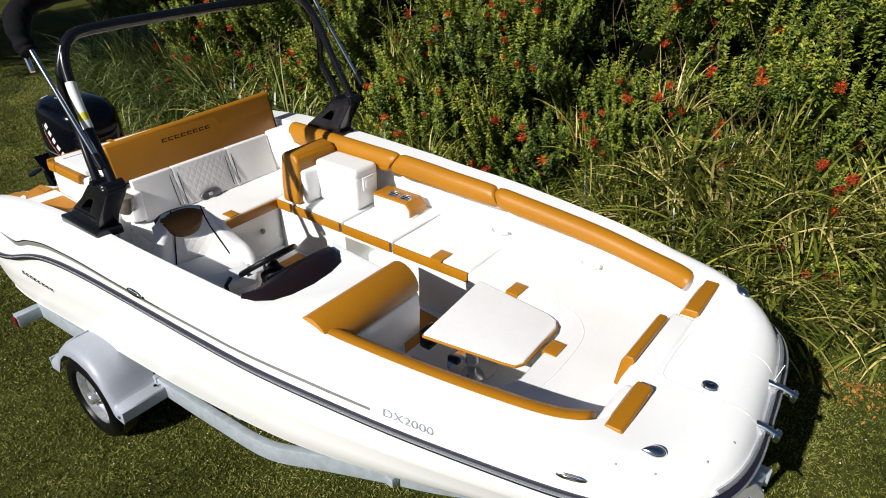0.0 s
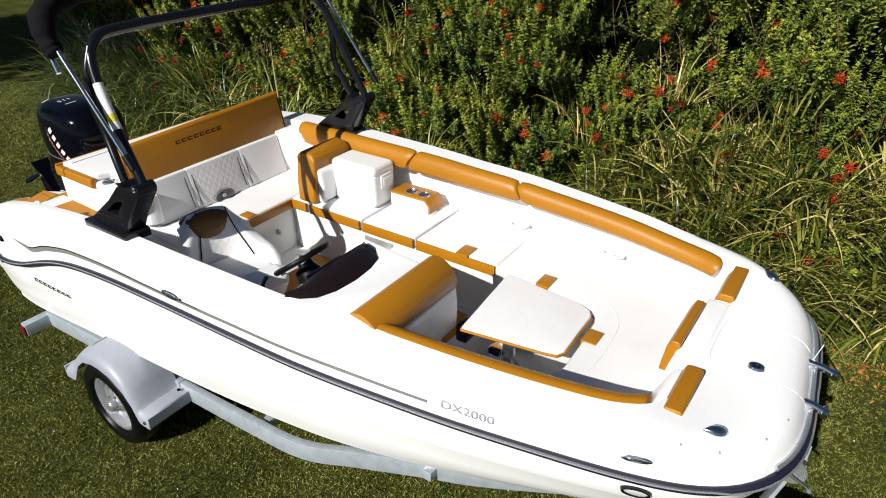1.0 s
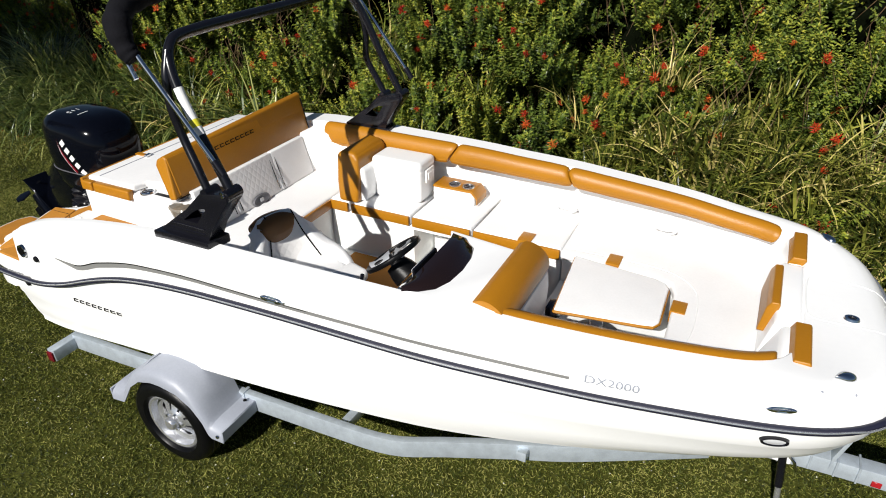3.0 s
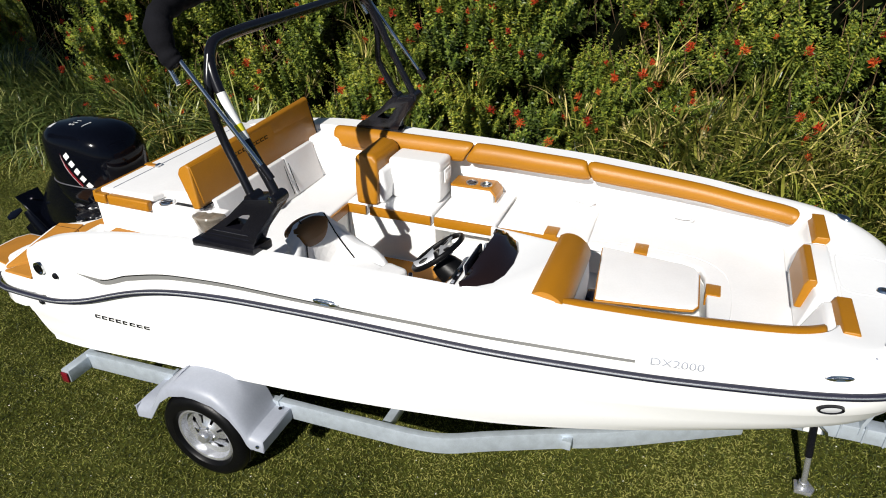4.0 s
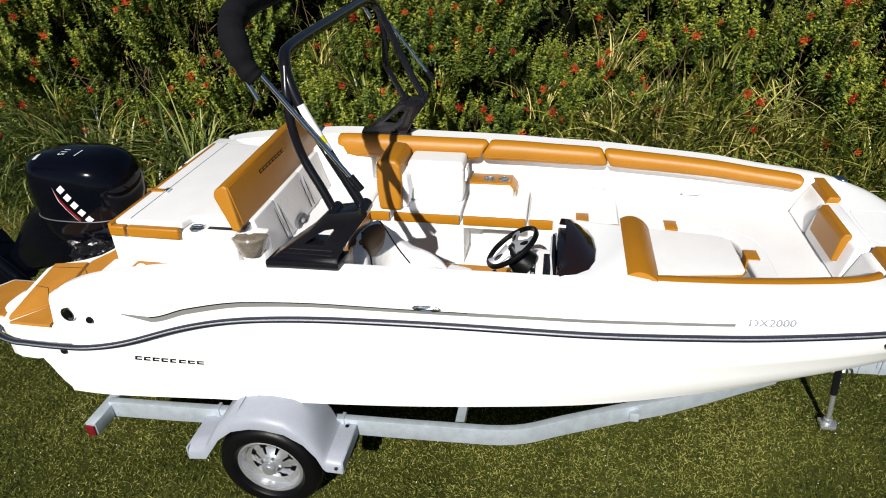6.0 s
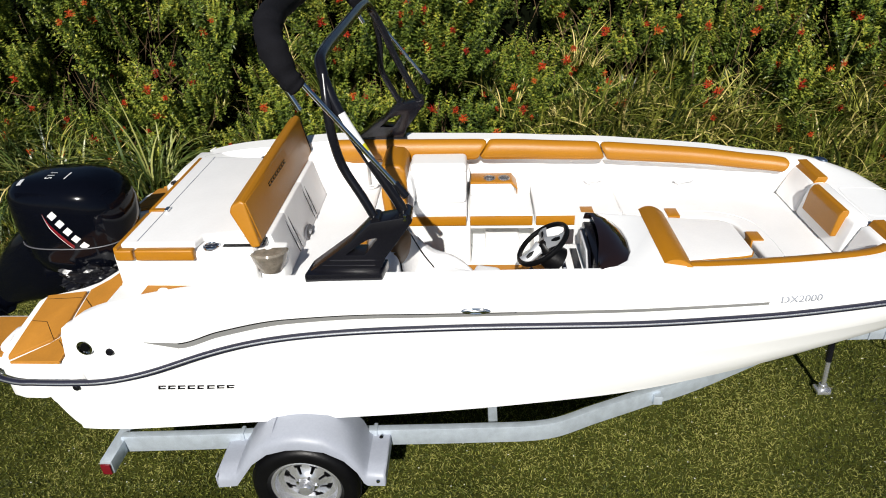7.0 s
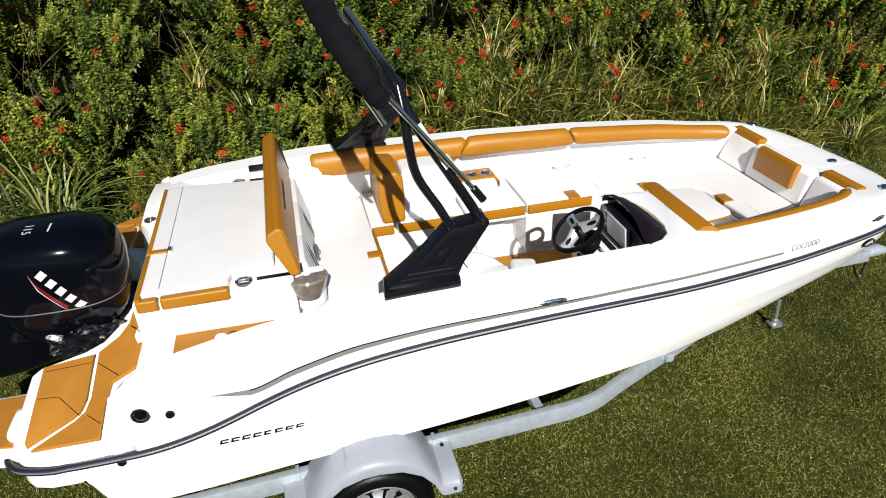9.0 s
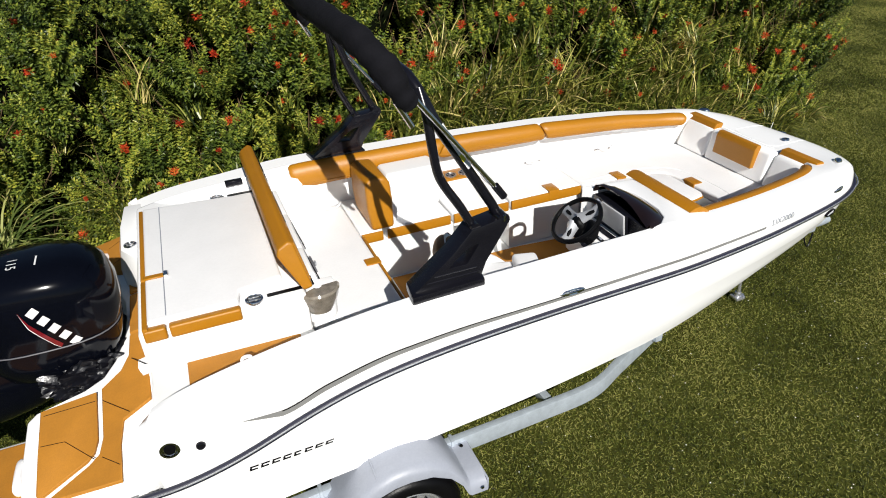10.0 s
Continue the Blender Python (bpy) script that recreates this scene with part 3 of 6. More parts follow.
# seat mouldings
BASE_Z = SEAT_Z - 0.085
for x0, x1 in ((-0.864, -0.14), (0.33, 0.97)):
    part("lounge_base", prism([(x0, 0.32), (x1, 0.32), (x1, 0.89), (x0, 0.91)], FLOOR_Z, BASE_Z, 0.012), LINER, boat)
part("lounge_base", prism([(-0.139, 0.62), (0.329, 0.62), (0.329, 0.89), (-0.139, 0.91)], FLOOR_Z, BASE_Z, 0), LINER, boat)
part("lounge_base", prism([(-0.139, 0.32), (0.329, 0.32), (0.329, 0.619), (-0.139, 0.619)], BASE_Z - 0.03, BASE_Z, 0), LINER, boat)
part("storage_bin", box((-0.03, 0.42, FLOOR_Z), (0.24, 0.60, FLOOR_Z + 0.17), 0.03, 3), VINYL, boat, "white bin in the lounge locker")
part("bench_base", prism([(-1.42, -0.60), (-0.865, -0.60), (-0.865, 0.90), (-1.42, 0.91)], FLOOR_Z, BASE_Z, 0.012), LINER, boat)
part("bench_speaker", lathe([(0, 0.012), (0.02, 0.012), (0.026, 0.0)], 16, pose(-0.865, 0.14, 1.12, 0, 90)), CHROME, boat)
part("bench_speaker", lathe([(0, 0.012), (0.02, 0.012), (0.026, 0.0)], 16, pose(-0.865, -0.22, 1.12, 0, 90)), CHROME, boat)
U = [(0.97, 0.285), (1.55, 0.235), (1.68, 0.20), (1.715, 0.10), (1.732, -0.10), (1.74, -0.34), (1.68, -0.46), (1.55, -0.52), (1.06, -0.53), (1.06, -0.90), (1.5, -0.86), (1.9, -0.78), (2.13, -0.70), (2.24, -0.56), (2.28, 0.0), (2.24, 0.56), (2.13, 0.70), (1.9, 0.78), (1.5, 0.85), (0.96, 0.90)]
V = [(0.985, 0.285), (1.55, 0.235), (1.68, 0.20), (1.715, 0.10), (1.732, -0.10), (1.74, -0.34), (1.68, -0.46), (1.55, -0.52), (1.06, -0.53), (1.06, -0.62), (1.7, -0.60), (1.92, -0.42), (1.92, 0.42), (1.7, 0.60), (0.985, 0.60)]
part("bow_seat_base", prism(V, 1.121, SEAT_Z - 0.06, 0.012), LINER, boat)
part("floor_mat", prism([(-0.66, -0.62), (0.95, -0.34), (0.95, 0.24), (0.4, 0.292), (-0.66, 0.292)], FLOOR_Z + 0.002, FLOOR_Z + 0.012, 0.004, 1), MAT, boat, "orange foam cockpit mat")

def stack_round(levels, m):
    """A short turned stub from (height, radius) pairs."""
    return lathe([(0.0, levels[0][0])] + [(r, h) for h, r in levels] + [(0.0, levels[-1][0])], 24, m)


# console with a rounded helm opening
arc = [(0.54, -0.44), (0.65, -0.445), (0.70, -0.49), (0.732, -0.60), (0.742, -0.73), (0.730, -0.86), (0.695, -0.95), (0.63, -1.005), (0.55, -1.03)]
con = arc + [(0.84, -1.03), (1.02, -0.96), (1.02, -0.37), (0.50, -0.37)]
bm = prism(con, FLOOR_Z, 1.712, 0.012, 3)
for v in bm.verts:
    v.co.z -= 0.15 * max(0.0, v.co.x - 0.74) if v.co.z > 1.5 else 0.0
console = part("console", bm, GEL, boat, "white moulded helm console")
bm = bmesh.new()
edge = [Vector((0.56, -0.443, 1.73)), Vector((0.57, -0.49, 1.75)), Vector((0.577, -0.58, 1.757)), Vector((0.578, -0.67, 1.757)), Vector((0.575, -0.75, 1.75)), Vector((0.567, -0.82, 1.74)), Vector((0.557, -0.88, 1.725)), Vector((0.547, -0.93, 1.712)), Vector((0.535, -1.0, 1.70))]
rows = []
for k in range(7):
    u = k / 6
    rows.append([Vector((x, y, 1.703)).lerp(e, u) + Vector((0, 0, 0.02 * math.sin(math.pi * u))) for (x, y), e in zip(arc, edge)])
grid_faces(bm, rows)
bmesh.ops.recalc_face_normals(bm, faces=bm.faces)
bmesh.ops.solidify(bm, geom=bm.faces[:], thickness=0.008)
part("windscreen", bm, TINT, console, "dark tinted acrylic helm visor")
part("dash", prism([(0.36, -0.42), (0.72, -0.42), (0.72, -0.98), (0.36, -0.98)], 1.30, 1.52, 0.03, 3), GEL, console)
housing = part("instrument_housing", prism([(0.535, -0.455), (0.65, -0.46), (0.695, -0.52), (0.712, -0.70), (0.70, -0.87), (0.655, -0.955), (0.56, -0.99), (0.535, -0.985)], 1.48, 1.690, 0.018, 2), BLACK, console, "black instrument housing under the visor")
part("screen_bezel", box((-0.010, -0.845, -0.088), (0.008, -0.585, 0.085), 0.012, 2, pose(0.524, 0, 1.628, 0, -7)), BLACK, housing)
# the sky's reflection on the screen is put into its silver colour
part("screen", box((-0.006, -0.832, -0.072), (0.006, -0.598, 0.074), 0.006, 2, pose(0.510, 0, 1.630, 0, -7)), SILVER, housing, "display screen, its pale silver standing for reflected sky")
part("gauge", lathe([(0, 0.006), (0.030, 0.006), (0.034, 0.014), (0.041, 0.012), (0.043, 0)], 24, pose(0.533, -0.525, 1.638, 0, -97)), GREY, housing, "round grey gauge")
part("gauge_face", lathe([(0, 0.008), (0.029, 0.008)], 24, pose(0.533, -0.525, 1.638, 0, -97)), BLACK, housing)
for x0, x1 in ((0.392, 0.420), (0.462, 0.505)):
    part("switch_strip", box((x0, -0.955, 1.521), (x1, -0.50, 1.528), 0.003, 1), BLACK, console, "black switch strip on the dash")
for k in range(5):
    part("switch", box((0.398, -0.93 + 0.085 * k, 1.527), (0.414, -0.90 + 0.085 * k, 1.535), 0.002, 1), GREY, console)
part("steering_shroud", stack_round([(0.0, 0.085), (0.05, 0.078), (0.10, 0.062)], pose(0.375, -0.66, 1.535, 0, -54)), RUBBER, console, "black steering column shroud")
part("throttle_box", box((0.20, -0.985, 1.40), (0.34, -0.93, 1.52), 0.02), BLACK, console, "black throttle control")
part("throttle_lever", tube([(0.27, -0.92, 1.47), (0.22, -0.90, 1.58), (0.20, -0.85, 1.60)], 0.012, 8), BLACK, console)

wheel = thing("steering_wheel", "black three-spoke steering wheel with brushed metal spokes", "steering wheel", (0.36, -0.65, 1.56))
WM = pose(0.282, -0.653, 1.645, 0, -36)
part("rim", lathe([(0.149, 0.0), (0.153, 0.012), (0.164, 0.016), (0.174, 0.010), (0.177, 0.0), (0.173, -0.012), (0.162, -0.015), (0.152, -0.010), (0.149, 0.0)], 40, WM), RUBBER, wheel, "black padded rim")
for a in (85, 205, 335):
    c, n = math.cos(radians(a)), math.sin(radians(a))
    spoke = part("spoke", tube([WM @ Vector((r * c, r * n, z)) for r, z in ((0.015, -0.002), (0.06, -0.004), (0.11, -0.006), (0.156, 0))], [0.040, 0.032, 0.028, 0.034], 12, squash=0.22), SPOKE, wheel, "grey metal spoke")
    part("spoke_inset", tube([WM @ Vector((r * c, r * n, 0.003)) for r in (0.065, 0.095, 0.125)], [0.006, 0.012, 0.009], 8, squash=0.4), RUBBER, spoke)
part("hub", lathe([(0, 0.014), (0.024, 0.012), (0.030, -0.004), (0.042, -0.02), (0.05, -0.06)], 24, WM), RUBBER, wheel)

# ---- cushions ----
def extrude_y(profile, y0, y1, r=0.02, seg=3):
    """A body with an (x, z) profile between two y."""
    bm = bmesh.new()
    f = bm.faces.new([bm.verts.new((x, y0, z)) for x, z in profile])
    ext = bmesh.ops.extrude_face_region(bm, geom=[f])
    bmesh.ops.translate(bm, verts=[v for v in ext["geom"] if isinstance(v, bmesh.types.BMVert)], vec=(0, y1 - y0, 0))
    bmesh.ops.recalc_face_normals(bm, faces=bm.faces)
    if r:
        bevel(bm, r, seg, 20)
    return bm


lounge = thing("lounge", "long white vinyl lounge seat with orange front bands", "seat", (0.1, 0.6, BASE_Z))
for x0, x1 in ((-0.860, -0.692), (-0.668, -0.165), (-0.147, 0.318), (0.335, 0.965)):
    part("seat_cushion", prism([(x0, 0.315), (x1, 0.315), (x1, 0.885), (x0, 0.905)], BASE_Z + 0.001, SEAT_Z, 0.02, 3), VINYL, lounge)
    part("band", box((x0 + 0.004, 0.296, BASE_Z + 0.004), (x1 - 0.004, 0.3145, SEAT_Z - 0.008), 0.008, 2), ORANGE, lounge, "orange vinyl front band")
bench = thing("stern_bench", "white vinyl stern bench seat with quilted backrest", "seat", (-1.1, 0.1, BASE_Z))
part("seat_cushion", prism([(-1.40, -0.59), (-0.86, -0.59), (-0.865, 0.89), (-1.40, 0.90)], BASE_Z + 0.001, SEAT_Z, 0.022, 3), VINYL, bench)
part("band", box((-0.859, -0.58, BASE_Z + 0.004), (-0.841, 0.296, SEAT_Z - 0.008), 0.008, 2), ORANGE, bench, "orange vinyl front band")
for y0, y1, m in ((-0.53, -0.2165, VINYL), (-0.2155, 0.2635, QUILT), (0.2645, 0.665, VINYL)):
    part("backrest_panel", extrude_y([(-1.40, SEAT_Z + 0.002), (-1.27, SEAT_Z + 0.002), (-1.345, 1.648), (-1.40, 1.648)], y0, y1, 0.010), m, bench)
for y in (-0.247, -0.185, 0.234, 0.292):
    part("piping", tube([(-1.267, y, SEAT_Z + 0.03), (-1.335, y, 1.60)], 0.003, 6), RUBBER, bench, "black contrast piping")
part("latch_pocket", lathe([(0, 0.004), (0.04, 0.006), (0.05, 0.012), (0.056, 0.0)], 20, pose(-1.270, 0.015, SEAT_Z + 0.028, 0, 75) @ Matrix.Diagonal((0.8, 1.7, 1, 1))), DARKGREY, bench, "dark grey latch pocket")
part("latch", box((-1.260, -0.012, SEAT_Z + 0.026), (-1.246, 0.022, SEAT_Z + 0.052), 0.006, 2), SPOKE, bench)

sunpad = thing("sun_pad", "flat white vinyl sun pad with orange edge bands", "cushion", (-1.85, 0, 1.61))
part("cushion", prism([(-2.225, -0.65), (-1.775, -0.645), (-1.755, -0.545), (-1.52, -0.50), (-1.51, 0.66), (-1.70, 0.70), (-2.225, 0.74)], 1.612, PAD_Z, 0.018, 3), VINYL, sunpad)
for y0, y1 in ((-0.695, -0.22), (-0.20, 0.73)):
    part("band", box((-2.25, y0, 1.60), (-2.222, y1, PAD_Z - 0.004), 0.01, 2), ORANGE, sunpad, "orange aft edge band")
for x0, x1 in ((-2.25, -2.14), (-2.125, -1.77)):
    part("band", box((x0, -0.70, 1.568), (x1, -0.652, 1.640), 0.014, 3), ORANGE, sunpad, "orange side edge band")
part("strap", box((-2.23, -0.23, PAD_Z + 0.001), (-2.12, -0.19, PAD_Z + 0.012), 0.004, 1), ORANGE, sunpad, "orange hold-down strap")
part("buckle", box((-2.125, -0.235, PAD_Z + 0.001), (-2.10, -0.185, PAD_Z + 0.02), 0.004, 1), CHROME, sunpad)
part("seam", tube([(-2.13, -0.62, PAD_Z + 0.001), (-2.12, 0.72, PAD_Z + 0.001)], 0.003, 6), GREY, sunpad)


def cup_holder(x, y, z, s=1.0):
    ob = thing("cup_holder", "recessed stainless steel cup holder", "cup holder", (x, y, z), "cup holders in the boat")
    part("rim", lathe([(0.036, -0.03), (0.037, 0.002), (0.040, 0.006), (0.047, 0.006), (0.05, 0.0), (0.05, -0.01)], 28, pose(x, y, z)), CHROME, ob)
    part("cup", lathe([(0.0, 0.0025), (0.036, 0.0025)], 24, pose(x, y, z)), BLACK, ob)
    for k in (-0.5, 0.5):
        part("rib", box((x - 0.03, y + 0.026 * k - 0.004, z + 0.003), (x + 0.03, y + 0.026 * k + 0.004, z + 0.006), 0.001, 1), CHROME, ob)
    ob.scale = (s, s, 1)
    return ob


for x, y in ((-1.693, -0.605), (-1.74, 0.79)):
    cup_holder(x, y, 1.618)
    tagged(part("storage_slot", box((x + 0.07, y - 0.016 + 0.01, 1.612), (x + 0.27, y + 0.016 + 0.01, 1.6165), 0.002, 1), RUBBER), "black rubber hold-down strip on the deck", "strip")
cup_holder(-2.318, 0.40, 1.589, 0.8)
tagged(part("deck_vent", box((-1.665, 0.855, 1.655), (-1.545, 0.90, 1.690), 0.003, 1), BLACK), "black deck vent by the sun pad", "vent")

sb = thing("upright_cushion", "orange vinyl sun pad cushion raised upright", "cushion", (-1.45, 0.1, 1.615))
bm = extrude_y([(-1.43, 1.622), (-1.378, 1.632), (-1.44, 1.90), (-1.468, 1.912), (-1.525, 1.88), (-1.537, 1.84)], -0.65, 0.815, 0.034, 5)
for v in bm.verts:
    up = max(0.0, v.co.z - 1.62) / 0.28
    v.co.z += 0.045 * (v.co.y + 0.65) / 1.46 * up
    v.co.y += 0.045 * up if v.co.y < -0.5 else 0.0
bolster = part("cushion", bm, ORANGE, sb)
part("backing", box((-0.008, -0.60, -0.125), (0.004, 0.79, 0.13), 0.006, 2, pose(-1.408, 0, 1.772, 0, -13.2)), ORANGE, sb, "orange vinyl front face")
part("piping", tube([(-1.372, -0.62, 1.632), (-1.372, 0.80, 1.635), (-1.432, 0.80, 1.915)], 0.005, 6), RUBBER, sb, "dark seam piping")
for k in range(8):
    m = pose(-1.4215, 0.165 - 0.052 * k, 1.838, 0, -13.2)
    part("letter_bar", merge(box((-0.002, 0, 0.0), (0.006, 0.038, 0.006), 0, m=m), box((-0.002, 0, -0.019), (0.006, 0.038, -0.013), 0, m=m), box((-0.002, 0.0, -0.013), (0.006, 0.007, 0.0), 0, m=m)), RUBBER, sb)
part("hinge_bar", tube([(-1.41, -0.60, 1.622), (-1.41, 0.78, 1.622)], 0.012, 8), BLACK, sb)
pocket = thing("corner_light", "clear dome courtesy light in a white corner pod", "light", (-1.36, -0.68, 1.50))
part("pod", prism([(-1.415, -0.62), (-1.40, -0.635), (-1.33, -0.645), (-1.27, -0.61), (-1.25, -0.57), (-1.25, -0.52), (-1.415, -0.52)], 1.38, 1.595, 0.02, 3), GEL, pocket)
bm = bmesh.new()
wedge = [[Vector((-1.35 + 1.12 * r * math.cos(t), -0.60 + r * math.sin(t), z)) for t in ramp_range(radians(205), radians(365), 17)] for z, r in ((1.598, 0.02), (1.597, 0.100), (1.585, 0.108), (1.54, 0.098), (1.49, 0.080), (1.45, 0.062))]
grid_faces(bm, wedge)
bmesh.ops.recalc_face_normals(bm, faces=bm.faces)
part("lens", bm, LENS, pocket, "smoky translucent lens")

side = thing("upright_cushion", "orange upright lounge backrest with white vinyl front", "cushion", (-0.70, 0.55, SEAT_Z))
bm = extrude_y([(-0.768, SEAT_Z + 0.002), (-0.605, SEAT_Z + 0.002), (-0.595, 1.55), (-0.60, 1.68), (-0.635, 1.725), (-0.74, 1.735), (-0.785, 1.70), (-0.785, 1.50)], 0.303, 0.735, 0.032, 4)
for v in bm.verts:
    v.co.y += 0.045 * max(0.0, v.co.z - SEAT_Z) / 0.38 if v.co.y < 0.4 else 0.0
part("cushion", bm, ORANGE, side)
part("front_pad", extrude_y([(-0.64, SEAT_Z + 0.003), (-0.565, SEAT_Z + 0.003), (-0.548, 1.48), (-0.565, 1.60), (-0.62, 1.62)], 0.36, 0.70, 0.025, 3), VINYL, side, "white vinyl front pad")
chest = thing("cooler_box", "white cooler box standing on the lounge seat", "cooler", (-0.36, 0.62, SEAT_Z))
bm = box((-0.585, 0.490, SEAT_Z + 0.002), (-0.165, 0.735, 1.620), 0.040, 5)
for v in bm.verts:
    taper = 0.035 * (1.60 - v.co.z) / 0.25
    v.co.x = -0.375 + (v.co.x + 0.375) * (1 - taper)
    v.co.y = 0.612 + (v.co.y - 0.612) * (1 - taper)
part("body", bm, WHITEPLASTIC, chest)
part("lid", box((-0.585, 0.490, 1.585), (-0.165, 0.735, 1.668), 0.042, 6), WHITEPLASTIC, chest, "slightly domed white lid")
part("handle", merge(box((-0.1625, 0.555, 1.50), (-0.148, 0.675, 1.60), 0.006, 2), box((-0.150, 0.575, 1.52), (-0.142, 0.655, 1.575), 0.004, 2)), WHITEPLASTIC, chest)
cc = thing("cup_console", "orange topped armrest box with two cup holders", "armrest", (0.04, 0.68, SEAT_Z))
part("body", extrude_y([(-0.14, SEAT_Z + 0.002), (0.20, SEAT_Z + 0.002), (0.20, 1.40), (0.17, 1.445), (-0.14, 1.445)], 0.635, 0.80, 0.015), VINYL, cc)
part("top", extrude_y([(-0.14, 1.446), (0.17, 1.446), (0.215, 1.40), (0.215, 1.36), (0.222, 1.36), (0.222, 1.41), (0.18, 1.462), (-0.14, 1.462)], 0.635, 0.81, 0.005, 2), ORANGE, cc, "orange vinyl top")
for x in (0.008, 0.120):
    cup_holder(x, 0.705, 1.4635, 0.95)
CAP = [(q.x, q.z) for q in spline([(0.895, 0, 1.690), (0.935, 0, 1.710), (0.985, 0, 1.708), (1.035, 0, 1.680), (1.066, 0, 1.642), (1.076, 0, 1.605), (1.074, 0, 1.570)], 5)]
bs = thing("backrest_cushion", "orange bow seat backrest with quilted white face", "cushion", (0.95, -0.68, SEAT_Z))
bm = extrude_y(CAP + [(1.0, 1.565), (1.0, 1.672)], -0.950, -0.305, 0.0)
bevel(bm, 0.012, 2, 60)
part("cushion", bm, ORANGE, bs)
part("lower_pad", extrude_y([(0.985, SEAT_Z - 0.05), (1.075, SEAT_Z - 0.05), (1.082, 1.46), (1.072, 1.563), (0.985, 1.563)], -0.94, -0.300, 0.018, 3), QUILT, bs, "diamond quilted white vinyl pad")

bow = thing("bow_lounge", "white vinyl wrap-round bow seat with orange straps", "seat", (1.9, 0, SEAT_Z - 0.06))
part("seat_cushion", prism(U, SEAT_Z - 0.059, SEAT_Z, 0.02, 3), VINYL, bow)
for x, y, a, w, e in ((1.314, 0.318, 0, 0.085, 0.06), (1.768, -0.045, -90, 0.12, 0.038), (1.27, -0.60, 0, 0.10, 0.06), (0.712, 0.36, 0, 0.09, 0.06)):
    bm = merge(box((-w / 2, -e, SEAT_Z + 0.001), (w / 2, e, SEAT_Z + 0.010), 0.004, 2))
    bm.transform(pose(x, y, 0, 0, 0, a))
    lip = box((-w / 2, -e - 0.006, SEAT_Z - 0.07), (w / 2, -e + 0.0055, SEAT_Z + 0.009), 0.004, 2)
    lip.transform(pose(x, y, 0, 0, 0, a))
    part("strap", merge(bm, lip), ORANGE, bow if x != 0.712 else lounge, "orange vinyl strap")
part("seam", tube(spline([(1.0, 0.345, SEAT_Z + 0.0005), (1.5, 0.345, SEAT_Z + 0.0005), (1.70, 0.30, SEAT_Z + 0.0005), (1.83, 0.16, SEAT_Z + 0.0005), (1.865, -0.1, SEAT_Z + 0.0005), (1.85, -0.36, SEAT_Z + 0.0005), (1.76, -0.54, SEAT_Z + 0.0005)], 5), 0.003, 6), VINYL, bow)
tagged(part("strap", box((-0.945, -0.125, SEAT_Z + 0.001), (-0.843, -0.045, SEAT_Z + 0.010), 0.004, 2), ORANGE, bench), "orange vinyl strap")
table = thing("cockpit_table", "white padded table top with orange edge piping", "table", (1.36, -0.19, 1.36))
T = [(1.135, -0.352), (1.60, -0.285), (1.668, -0.268), (1.692, -0.225), (1.682, 0.13), (1.652, 0.185), (1.59, 0.212), (1.075, 0.272)]
part("tabletop", prism(T, 1.310, 1.348, 0.012, 3), VINYL, table)
part("latch", box((1.335, -0.40, 1.285), (1.40, -0.365, 1.318), 0.006, 2), BLACK, table, "black table catch")
part("bracket", box((1.07, -0.31, 1.20), (1.14, -0.20, 1.31), 0.012, 2), BLACK, table, "black folding bracket under the table")
part("piping", tube([(x, y, 1.326) for x, y in T + T[:1]], 0.009, 8), ORANGE, table, "orange edge piping")
part("pedestal", lathe([(0.14, 1.121), (0.14, 1.133), (0.04, 1.15), (0.035, 1.285), (0.10, 1.30), (0.10, 1.309)], 24, Matrix.Translation((1.35, -0.19, 0))), CHROME, table)


bolster_height = lut((-1.3, 0.178), (0.0, 0.142), (0.87, 0.125), (2.2, 0.095))


